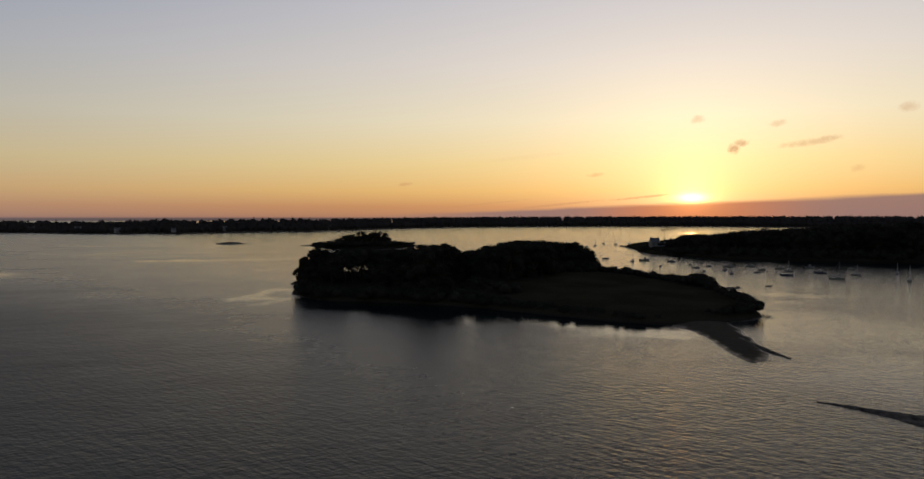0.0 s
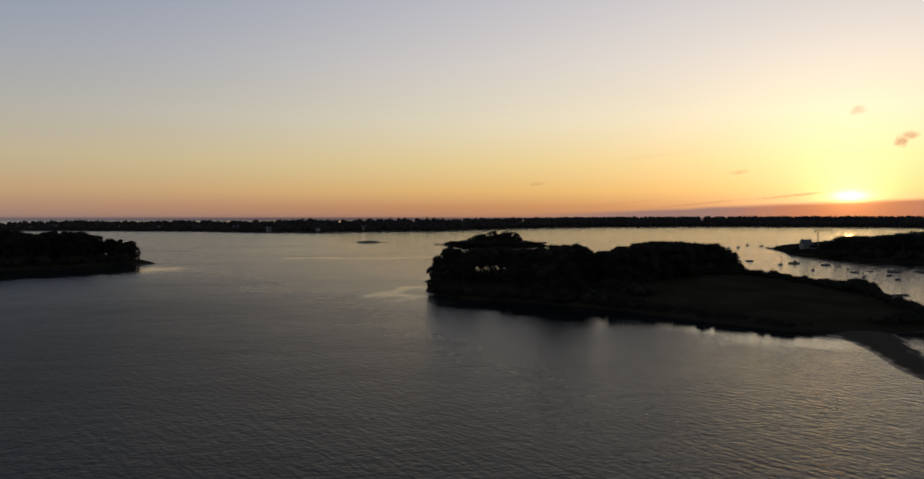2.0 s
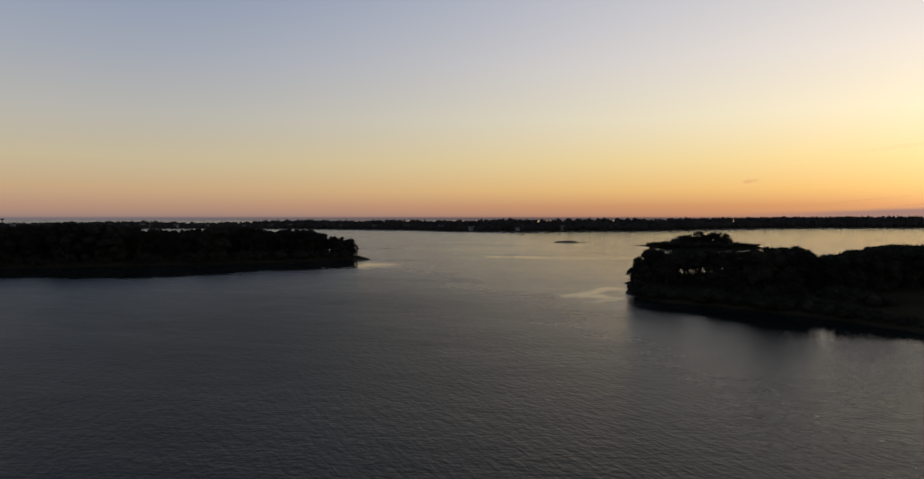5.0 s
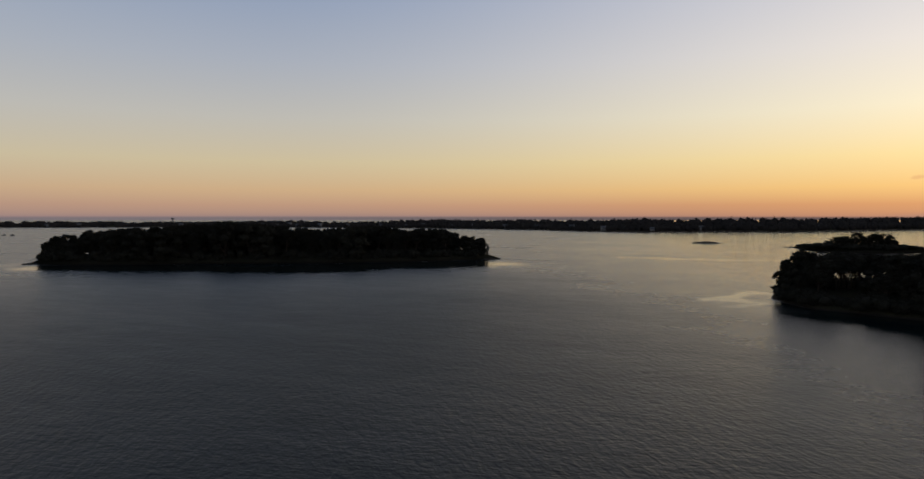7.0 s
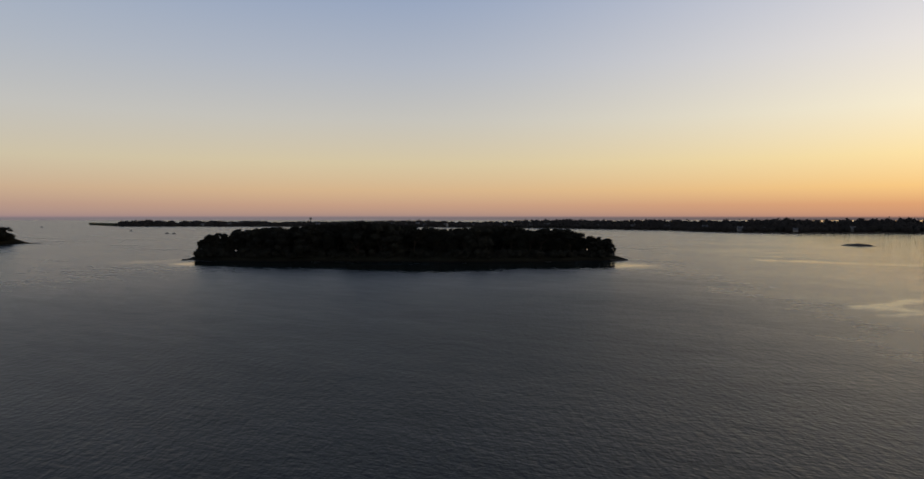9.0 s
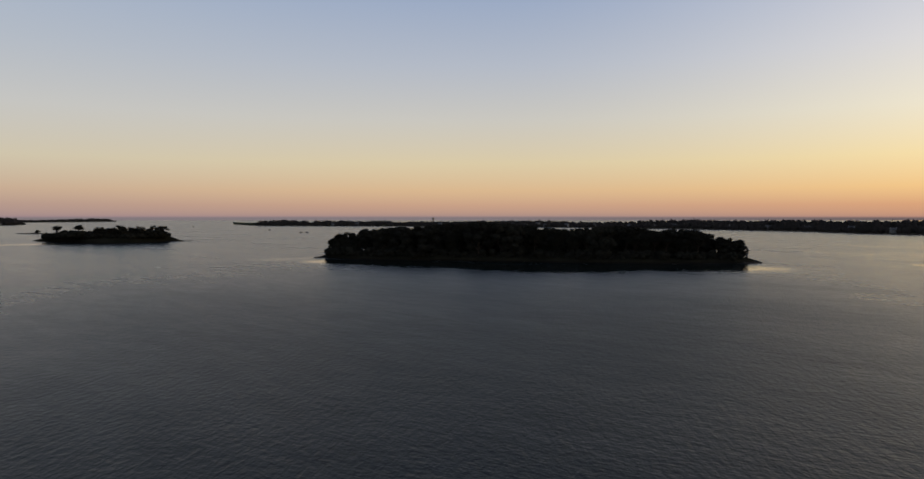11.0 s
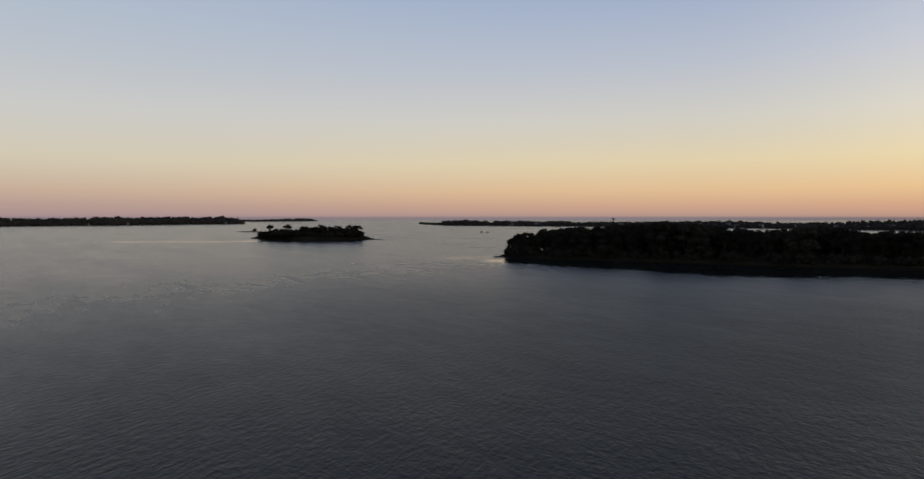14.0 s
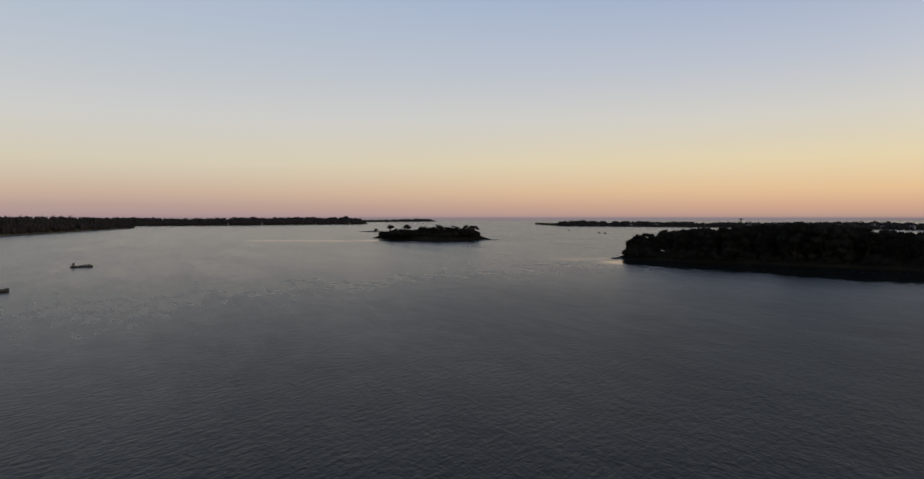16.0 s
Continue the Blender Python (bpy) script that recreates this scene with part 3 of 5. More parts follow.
def make_tree(kind, seed):
    """One tree, ten metres high, at the origin: a tapered trunk with limbs and a crown of clumps."""
    rng = np.random.default_rng(seed)
    clumps, limbs = [], []
    lean = Vector(rng.normal(size=3) * 0.35)
    lean.z = 0
    if kind == "pine":            # tall bare trunk, broad uneven top
        for i in range(20):
            a, r = rng.uniform(0, 2 * math.pi), 3.1 * math.sqrt(rng.random())
            z = 8.9 - 0.20 * r * r + rng.uniform(-1.0, 0.6)
            clumps.append((lean.x * 2 + r * math.cos(a), lean.y * 2 + r * math.sin(a), z, rng.uniform(0.5, 1.15), 0.5))
        for i in range(4):
            a, r = rng.uniform(0, 2 * math.pi), rng.uniform(0.8, 2.2)
            clumps.append((lean.x + r * math.cos(a), lean.y + r * math.sin(a), rng.uniform(4.8, 6.6), rng.uniform(0.5, 0.9), 0.6))
        fork, trunk_r = 5.2, 0.24
    elif kind == "cypress":       # wind-shaped, ragged tiers from low down
        for i in range(34):
            z = 1.2 + 8.3 * (i + rng.random()) / 34
            wide = 2.5 * (1.05 - abs(z - 4.2) / 7.2)
            a, r = rng.uniform(0, 2 * math.pi), wide * math.sqrt(rng.random())
            clumps.append((lean.x * z / 5 + r * math.cos(a), lean.y * z / 5 + r * math.sin(a), z, rng.uniform(0.45, 1.15), 0.55))
        fork, trunk_r = 3.0, 0.28
    elif kind == "oak":           # dense rounded dome nearly to the ground
        for i in range(26):
            a, u = rng.uniform(0, 2 * math.pi), rng.random()
            z = 1.6 + 7.4 * u
            r = 3.5 * math.sqrt(max(0.05, 1 - ((z - 4.2) / 5.4) ** 2)) * math.sqrt(rng.uniform(0.35, 1.0))
            clumps.append((r * math.cos(a), r * math.sin(a), z, rng.uniform(0.85, 1.5), 0.85))
        fork, trunk_r = 2.4, 0.30
    elif kind == "topped":        # small round head on a bare stem
        for i in range(11):
            a, r = rng.uniform(0, 2 * math.pi), 2.0 * math.sqrt(rng.random())
            clumps.append((r * math.cos(a), r * math.sin(a), 8.0 - 0.2 * r * r + rng.uniform(-0.8, 0.9), rng.uniform(0.7, 1.2), 0.8))
        fork, trunk_r = 5.0, 0.22
    else:                          # bush
        for i in range(11):
            a, r = rng.uniform(0, 2 * math.pi), 4.2 * math.sqrt(rng.random())
            clumps.append((r * math.cos(a), r * math.sin(a), 2.0 + rng.uniform(0, 5.6) * (1 - r / 6), rng.uniform(1.6, 2.9), 0.85))
        fork, trunk_r = 1.0, 0.35
    top = max(c[2] + c[3] * c[4] for c in clumps)
    k = 10.0 / top
    clumps = [(x * k, y * k, z * k, r * k, f) for x, y, z, r, f in clumps]
    thing = new({"pine": "pine_tree", "cypress": "cypress_tree", "oak": "oak_tree", "topped": "pine_tree", "bush": "bush"}[kind])
    bend = [Vector((0, 0, -0.6)), Vector((0, 0, 0.2)) + lean * 0.1, lean * 0.6 + Vector((0, 0, fork * 0.6)), lean + Vector((0, 0, fork))]
    bm = tube(bend, [trunk_r * 1.3, trunk_r, trunk_r * 0.8, trunk_r * 0.6])
    order = rng.permutation(len(clumps))[:9]
    for i in order:
        x, y, z, r, f = clumps[i]
        start = bend[2].lerp(bend[3], rng.random())
        end = Vector((x, y, z))
        mid = start.lerp(end, 0.5) + Vector((0, 0, -0.25))
        tube([start, mid, end], [trunk_r * 0.45, trunk_r * 0.3, trunk_r * 0.1], 5, bm)
    part("trunk", bm, BARK, thing)
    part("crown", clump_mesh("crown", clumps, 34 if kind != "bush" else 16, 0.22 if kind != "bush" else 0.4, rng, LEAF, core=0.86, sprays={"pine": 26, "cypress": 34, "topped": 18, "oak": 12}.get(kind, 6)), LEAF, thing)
    return thing


LABELS = {"pine": "dark maritime pine with broad uneven crown on the island", "cypress": "ragged dark wind-shaped cypress by the shore", "oak": "dense rounded evergreen oak in the island wood",
          "topped": "lone pine with a small round head above scrub", "bush": "low dark shoreline bush"}
STOCK = {kind: [make_tree(kind, 20 + 7 * i + j) for j in range(n)] for i, (kind, n) in enumerate((("pine", 5), ("cypress", 4), ("oak", 5), ("topped", 3), ("bush", 4)))}
USED = set()
dice = random.Random(4)


def plant(kind, place, height, wide=1.0, group="", label="", lean=0.0):
    """One tree of a kind at a place, grown to a height in metres; lean: degrees to the east of the line from the origin."""
    proto = dice.choice(STOCK[kind])
    s = height / 10.0
    w = s * wide
    m = Matrix.LocRotScale(place, Euler((radians(dice.uniform(-3, 3)), radians(dice.uniform(-3, 3)), dice.uniform(0, 6.28))), (w, w, s))
    if lean:
        m = Matrix.Translation(place) @ Matrix.Rotation(radians(lean), 4, Vector((place.x, place.y, 0)).normalized()) @ Matrix.Translation(-place) @ m
    if proto.name in USED:
        ob = copy_thing(proto, m @ Matrix.Diagonal((1 / proto.scale.x, 1 / proto.scale.y, 1 / proto.scale.z, 1)))
    else:
        USED.add(proto.name)
        ob = proto
        ob.matrix_basis = m
    return tagged(ob, label or LABELS[kind], "bush" if kind == "bush" else "tree", group)


def undergrowth(name, spots, label, seed):
    """Scrub that nobody could count: spots of (bearing, distance, ground, height)."""
    rng = np.random.default_rng(seed)
    clumps = []
    for b, d, z, h in spots:
        p = at(b, d)
        for i in range(5):
            a, r = rng.uniform(0, 6.28), 0.38 * h * math.sqrt(rng.random())
            size = h * rng.uniform(0.22, 0.34)
            clumps.append((p.x + r * math.cos(a), p.y + r * math.sin(a), z + (h - size) * rng.uniform(0.35, 1.0), size, 0.9))
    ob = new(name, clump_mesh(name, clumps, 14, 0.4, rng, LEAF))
    return tagged(ob, label, "scrub", kind="stuff")


def inside(x, y, poly):
    hit, j = False, len(poly) - 1
    for i, p in enumerate(poly):
        q = poly[j]
        if (p.y > y) != (q.y > y) and x < (q.x - p.x) * (y - p.y) / (q.y - p.y) + p.x:
            hit = not hit
        j = i
    return hit


def wood(n, area, canopy, ref, ground, gap, kinds, group, seed, low=0.62, wide=(0.9, 1.25), glade=(0, 0)):
    """Trees scattered inside an area of (bearing, distance) corners. canopy: rows of (bearing, height of the wood's top at
    the distance ref); trees nearer or farther keep to the same line of sight, less a random part."""
    rng, poly, got, tries = random.Random(seed), [at(*c) for c in area], [], 0
    lo, hi = [min(p[i] for p in poly) for i in (0, 1)], [max(p[i] for p in poly) for i in (0, 1)]
    while len(got) < n and tries < n * 60:
        tries += 1
        x, y = rng.uniform(lo[0], hi[0]), rng.uniform(lo[1], hi[1])
        if not inside(x, y, poly) or any((x - a) ** 2 + (y - b) ** 2 < gap * gap for a, b in got):
            continue
        got.append((x, y))
        d, b = math.hypot(x, y), -math.degrees(math.atan2(x, y))
        if glade[0] < b < glade[1]:
            continue
        top = EYE + (lerp(canopy, b) - EYE) * d / ref
        z = ground(b, d)
        h = (top - z) * (rng.uniform(low, 1.0) if rng.random() < 0.75 else 1.0)
        if h < 1.2:
            continue
        kind = rng.choice(kinds) if h > 5 else "bush"
        plant(kind, Vector((x, y, z - 0.3)), h, rng.uniform(*wide) * (1.0 if h > 8 else 1.25), group)


# grove island
GROVE_TOP = [(14.2, 2.5), (13.8, 4.6), (13.5, 8.3), (12.7, 13.9), (11.7, 17.0), (11.3, 14.0), (10.9, 15.3), (9.6, 16.0), (8.2, 15.7), (4.2, 16.4), (3.6, 17.4), (3.0, 18.1), (2.0, 18.1), (1.0, 17.4), (0.4, 15.3), (-0.3, 11.5)]
wood(60, [(14.0, 283), (13.3, 262), (11.0, 250), (4.5, 240), (0.4, 232), (0.0, 300), (4.0, 345), (9.0, 335), (12.0, 312)], GROVE_TOP, 290, lambda b, d: 2.2, 6.0, ["pine", "oak", "cypress", "pine"], "trees of the grove island", 1, glade=(7.9, 10.6))
for b, d, h, kind in [(13.55, 272, 8, "cypress"), (12.9, 270, 12.5, "cypress"), (12.2, 276, 15.2, "cypress"), (11.72, 282, 15.6, "pine"), (10.35, 285, 13.6, "topped"), (10.1, 286, 14.0, "topped"), (9.62, 293, 14.4, "topped"), (9.25, 287, 14.0, "topped"), (8.92, 294, 14.2, "topped"), (8.45, 288, 14.0, "topped"), (10.2, 290, 11.6, "topped"), (9.8, 284, 11.2, "topped"), (9.4, 291, 11.8, "topped"), (9.05, 285, 11.2, "topped"), (8.7, 291, 11.6, "topped"), (7.2, 288, 14.4, "pine"),
                      (5.8, 290, 14.6, "pine"), (4.4, 290, 15.0, "pine"), (3.3, 288, 16.0, "pine"), (2.2, 290, 16.4, "pine"), (1.2, 292, 15.6, "pine"), (0.5, 292, 13.0, "oak")]:
    plant(kind, at(b, d, 2.0), h, 1.5 if kind == "topped" else 1.05, "trees of the grove island")
for b, d, h in [(10.4, 300, 4.2), (9.9, 302, 3.6), (9.5, 299, 3.9), (9.1, 303, 3.4), (8.7, 300, 4.0), (8.2, 302, 4.8)]:
    plant("bush", at(b, d, 2.0), h, 1.3, "undergrowth of the grove island")
HILL_TOP = [(0.2, 9.4), (-0.8, 13.1), (-1.6, 14.1), (-2.8, 16.0), (-3.8, 17.2), (-5.1, 18.0), (-6.0, 18.3), (-8.0, 18.4), (-9.2, 16.7), (-10.2, 14.7), (-10.8, 11.5), (-11.0, 5.0)]
wood(52, [(0.3, 300), (-1.5, 262), (-5.0, 285), (-8.0, 325), (-10.8, 342), (-10.7, 372), (-5.0, 376), (0.0, 366)], HILL_TOP, 350, lambda b, d: 2.8, 6.0, ["oak", "oak", "pine", "oak"], "trees of the grove island", 2, 0.75)
for b, d, h, kind in [(-9.3, 350, 14.6, "oak"), (-9.8, 352, 13.2, "oak"), (-10.25, 350, 11.8, "oak"), (-10.5, 353, 11.0, "pine"), (-10.75, 351, 8.0, "pine")]:
    plant(kind, at(b, d, 2.6), h, 1.1, "trees of the grove island")
# bushes round the meadow
for b, d, h in [(-11.2, 356, 3.6), (-11.9, 352, 2.6), (-12.5, 346, 3.0), (-13.1, 342, 2.4), (-13.7, 336, 3.8), (-14.3, 332, 2.6), (-14.9, 326, 2.8), (-15.5, 322, 2.4), (-16.0, 316, 3.4), (-16.6, 312, 2.6), (-17.2, 306, 3.0), (-17.8, 301, 3.4),
                (-18.4, 296, 3.0), (-19.0, 292, 4.4), (-19.6, 288, 4.8), (-20.1, 284, 4.2), (-20.4, 276, 2.6), (-20.9, 268, 2.2), (-21.4, 260, 2.0), (-21.9, 252, 2.8), (-22.3, 246, 2.4), (-22.8, 238, 3.0), (-23.2, 231, 3.2), (-23.4, 225, 2.8), (-23.5, 219, 2.0), (-23.1, 216, 1.6), (-22.4, 212, 1.3), (-22.6, 222, 2.2), (-22.9, 227, 2.6), (-21.6, 209, 1.2), (-20.8, 208, 1.0), (-22.0, 214, 1.5), (-21.2, 213, 1.2), (-20.2, 210, 0.9)]:
    plant("bush", at(b, d, 1.7), h + 0.6, 1.1, "bushes round the meadow")
for i in range(120):
    b = dice.uniform(-16.5, 13.3)
    edge = lerp([(14.2, 280), (13.6, 262), (11.6, 245), (8.0, 238), (4.2, 232), (-0.7, 223), (-4.5, 213), (-8.3, 204), (-13.4, 196), (-17, 194)], b)
    grown = lerp([(14, 5.0), (4, 5.5), (-1, 4.0), (-5, 2.8), (-16, 1.7)], b)
    grown *= 0.7 if 8.6 < b < 10.1 else 1.0
    plant("bush", at(b, edge + dice.uniform(2.0, 7.0), 0.7), grown * dice.uniform(0.6, 1.1), 1.15, "bushes along the shore")
for i in range(40):
    b = dice.uniform(-4.0, 13.0)
    d = lerp([(14, 262), (8, 244), (0, 230), (-4, 224)], b) + dice.uniform(8, 45)
    if 8.0 < b < 10.5:
        continue
    plant("bush", at(b, d, 1.8), dice.uniform(2.5, 6.0), 1.1, "undergrowth of the grove island")
for i in range(34):
    b = dice.uniform(-11.1, -1.0)
    d = lerp([(-1, 268), (-5, 292), (-8, 328), (-11.1, 348)], b) + dice.uniform(-2, 14)
    plant("bush", at(b, d, 2.2), dice.uniform(3.0, 6.5), 1.1, "undergrowth of the grove island")
# pine islet
for b, d, h, kind in [(10.0, 668, 8.0, "oak"), (9.6, 664, 9.0, "oak"), (9.1, 662, 9.5, "oak"), (8.75, 660, 12.0, "pine"), (8.4, 664, 10.0, "oak"), (8.0, 662, 9.0, "oak"), (7.6, 660, 10.5, "oak"), (7.2, 658, 12.6, "pine"), (6.8, 662, 11.5, "oak"),
                      (6.5, 664, 9.5, "oak"), (9.4, 676, 8.5, "oak"), (7.9, 676, 9.0, "oak"), (10.5, 672, 5.0, "oak"), (6.2, 670, 6.0, "oak")]:
    plant(kind, at(b, d, 4.0), h, 1.2, "trees of the pine islet")
for b, d, h in [(12.2, 676, 3), (11.8, 668, 4), (11.3, 662, 4.5), (11.0, 660, 5), (10.4, 652, 5.5), (9.8, 648, 5), (9.2, 645, 5), (8.6, 643, 5), (8.0, 642, 5), (7.4, 643, 5), (6.8, 645, 5), (6.2, 650, 5), (5.8, 655, 5), (5.2, 662, 4), (4.6, 672, 3), (4.2, 684, 2.5)]:
    plant("bush", at(b, d, 2.2), h, 1.6, "bushes of the pine islet")
# wooded island
WOOD_TOP = [(71.0, 6), (70.8, 11), (70.6, 14.5), (70.2, 18.5), (69.5, 20.2), (68.6, 21.0), (66.3, 21.7), (64.8, 22.5), (62.9, 23.3), (61.3, 24.5), (59.7, 25.8), (58.1, 26.6), (56.4, 25.3), (53.5, 23.1), (51.3, 20.8), (50.1, 21.4), (48.8, 22.2),
            (46.8, 23.6), (44.8, 22.3), (43.5, 20.0), (42.5, 21.4), (41.0, 21.0), (40.2, 19.3), (39.7, 18.1), (38.9, 15.9), (37.8, 15.1), (37.2, 12.6), (36.8, 8)]
wood(270, [(70.5, 500), (69.0, 482), (66, 470), (60, 458), (54, 449), (48, 446), (43, 451), (39, 465), (37.0, 476), (37.4, 495), (40, 545), (46, 570), (54, 580), (62, 574), (68, 550)], WOOD_TOP, 500,
     lambda b, d: 2.0 + min(5.0, max(0.0, (d - lerp([(72, 490), (60, 450), (48, 436), (36, 470)], b)) * 0.10)), 6.5, ["oak", "oak", "pine", "cypress"], "trees of the wooded island", 4, 0.7)
for b, d, h, kind in [(70.6, 502, 11, "cypress"), (70.2, 500, 15.5, "pine"), (37.7, 482, 12.5, "pine"), (38.5, 478, 13, "oak")]:
    plant(kind, at(b, d, 2.0), h, 1.05, "trees of the wooded island")
plant("pine", at(37.35, 477, 1.6), 10.0, 0.9, "trees of the wooded island", "maritime pine leaning out over the rocky point", lean=24)
plant("pine", at(37.25, 474, 1.2), 6.5, 0.9, "trees of the wooded island", "low wind-bent pine leaning out over the water", lean=46)
shore_scrub = []
for i in range(170):
    b = dice.uniform(36.9, 71.0)
    edge = lerp([(71.6, 500), (69.5, 476), (66.0, 462), (60.0, 450), (54.0, 440), (48.0, 436), (43.0, 442), (39.0, 456), (36.5, 466)], b)
    shore_scrub.append((b, edge + dice.uniform(4, 12), 1.0, dice.uniform(3.5, 8.5)))
for i in range(110):
    b = dice.uniform(38.5, 69.5)
    shore_scrub.append((b, lerp([(70, 520), (62, 540), (54, 545), (46, 540), (40, 520), (38, 500)], b) + dice.uniform(-8, 8), 5.5, dice.uniform(5.0, 8.0)))
for b, d in ((67.6, 506), (67.9, 512), (68.2, 508), (67.9, 522), (59.7, 520), (60.0, 514), (60.3, 522), (60.1, 532)):
    shore_scrub.append((b, d, 4.5, 7.0))
for b in (37.5, 37.9, 38.2, 38.6, 39.0, 39.4, 39.8, 40.3, 40.8, 41.4, 68.4, 68.9, 69.3, 69.6, 69.9, 70.2):
    shore_scrub.append((b, 492 + dice.uniform(-6, 6), 2.5, dice.uniform(6.0, 8.5)))
undergrowth("scrub_wood_island", shore_scrub, "dense dark scrub along the wooded island's shore", 31)
# scrub islet
for b, d, h, kind in [(91.95, 930, 9.0, "topped"), (90.75, 905, 14.0, "topped"), (90.3, 900, 9.5, "topped"), (89.35, 890, 15.0, "topped"), (88.0, 860, 13.0, "oak"), (87.5, 862, 11.5, "pine"), (86.7, 856, 15.0, "oak"), (86.0, 858, 12.5, "pine"),
                      (85.3, 860, 13.6, "oak"), (84.35, 866, 14.6, "oak"), (83.75, 870, 13.8, "oak"), (87.0, 870, 10, "oak"), (84.9, 872, 10, "oak")]:
    plant(kind, at(b, d, 5.0), h, 1.4 if kind == "topped" else 1.3, "trees of the scrub islet")
for i in range(70):
    b = dice.uniform(83.3, 91.7)
    d = lerp([(92, 930), (90, 880), (88, 842), (85, 848), (83, 876)], b) + dice.uniform(2, 30)
    plant("bush", at(b, d, 3.6), dice.uniform(5.0, 8.5), 1.2, "bushes of the scrub islet")
# headland, front rows
HEAD_TOP = [(-15.0, 5), (-16.6, 8), (-17.5, 10.4), (-18.4, 14.1), (-20.7, 14.9), (-22.8, 18.6), (-26.3, 20.8), (-28.7, 22.9), (-31.3, 25.0), (-34.4, 26.9), (-45, 29)]
shore_scrub = []
for i in range(150):
    b = dice.uniform(-38, -14.8)
    edge = lerp([(-14.4, 596), (-17.3, 540), (-21.8, 504), (-26.4, 500), (-30.0, 506), (-34.5, 516), (-45.0, 540)], b)
    shore_scrub.append((b, edge + dice.uniform(4, 14), 1.4, dice.uniform(0.5, 1.0) * lerp([(-14.5, 3), (-17, 5), (-20, 8.0), (-38, 9.0)], b)))
undergrowth("scrub_headland", shore_scrub, "dense dark scrub along the headland's shore", 32)
wood(120, [(-16.2, 575), (-19, 545), (-22, 520), (-26.4, 512), (-30, 518), (-36, 530), (-36, 640), (-28, 640), (-20, 640), (-16.5, 620)], HEAD_TOP, 620, lambda b, d: 3.5 + min(6, max(0, (d - 520) * 0.04)), 7.5, ["oak", "oak", "pine"],
     "trees of the headland", 5, 0.7)
def far_wood(name, spots, label, tufts=0, size=1.0, seed=0, ball=(BALL, BALL_FACES)):
    """Woods that nobody could count: one mesh of knobbly crowns at (x, y, ground, top, radius)."""
    rng = np.random.default_rng(seed)
    clumps = []
    for x, y, z, top, r in spots:
        r = min(r, max(1.5, (top - z) * 0.62))
        high = max(r * 0.8, (top - z) / 2 + 1.0)
        clumps.append((x, y, top - high, r, high / r))
        for i in range(2):
            a = rng.uniform(0, 6.28)
            q = r * rng.uniform(0.3, 0.5)
            clumps.append((x + r * 0.7 * math.cos(a), y + r * 0.7 * math.sin(a), top - high * rng.uniform(0.35, 0.9), q, rng.uniform(0.8, 1.2)))
    ob = new(name, clump_mesh(name, clumps, tufts, size, rng, HAZED_LEAF, ball, plain=3.2))
    return tagged(ob, label, "woods", kind="stuff")


def coast_woods(name, rows, n, back, label, seed, size=(4, 8), hill=0.45, thin=0.0):
    rng, spots = random.Random(seed), []
    lo, hi = rows[-1][0] + 0.1, rows[0][0] - 0.1
    for i in range(n):
        b = rng.uniform(lo, hi)
        d0, top = lerp([(r[0], r[1]) for r in rows], b), lerp([(r[0], r[2]) for r in rows], b)
        if top < 6 or noise.noise(Vector((b * 2.2, seed, 0))) < -0.55 + thin:
            continue
        off = back * rng.random() ** 1.6 + 12
        share = min(1.0, off / 160)
        g = 2.0 + share * max(0, top * hill - 3)
        reach = EYE + (top - EYE) * (d0 + off) / (d0 + 60)
        # low scrub in front, full canopy behind
        even = lerp([(-10, 0.25), (8, 0.35), (14, 1.0), (106, 1.0), (111, 0.25)], b)      # the great woods stand level
        swell = 0.80 - 0.04 * even + even * (0.42 * noise.noise(Vector((b * 2.3, seed, 4.0))) + 0.34 * noise.noise(Vector((b * 7.0, seed, 7.0))))
        reach = g + (reach - g) * min(1.12, max(0.42, swell + 0.18))
        h = g + (reach - g) * min(1.0, (0.35 + 0.65 * share)) * rng.uniform(1.0 - 0.28 * even, 1.0)
        p = at(b, d0 + off)
        spots.append((p.x, p.y, g - 1, h, rng.uniform(*size)))
    return far_wood(name, spots, label, 1.4, 1.3, seed)


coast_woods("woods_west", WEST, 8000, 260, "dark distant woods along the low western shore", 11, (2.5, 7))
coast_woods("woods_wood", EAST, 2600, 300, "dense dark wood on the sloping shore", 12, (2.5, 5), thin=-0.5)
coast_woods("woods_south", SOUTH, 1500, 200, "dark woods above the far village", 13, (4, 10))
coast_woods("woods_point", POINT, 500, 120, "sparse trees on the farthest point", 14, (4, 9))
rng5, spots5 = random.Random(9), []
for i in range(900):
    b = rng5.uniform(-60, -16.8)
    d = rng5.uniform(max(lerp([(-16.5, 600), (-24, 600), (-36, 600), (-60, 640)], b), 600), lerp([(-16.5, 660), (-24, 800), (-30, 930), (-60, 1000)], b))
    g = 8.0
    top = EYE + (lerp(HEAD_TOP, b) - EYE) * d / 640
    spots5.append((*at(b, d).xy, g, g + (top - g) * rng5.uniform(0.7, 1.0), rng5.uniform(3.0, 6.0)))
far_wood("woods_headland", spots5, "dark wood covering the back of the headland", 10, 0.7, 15)


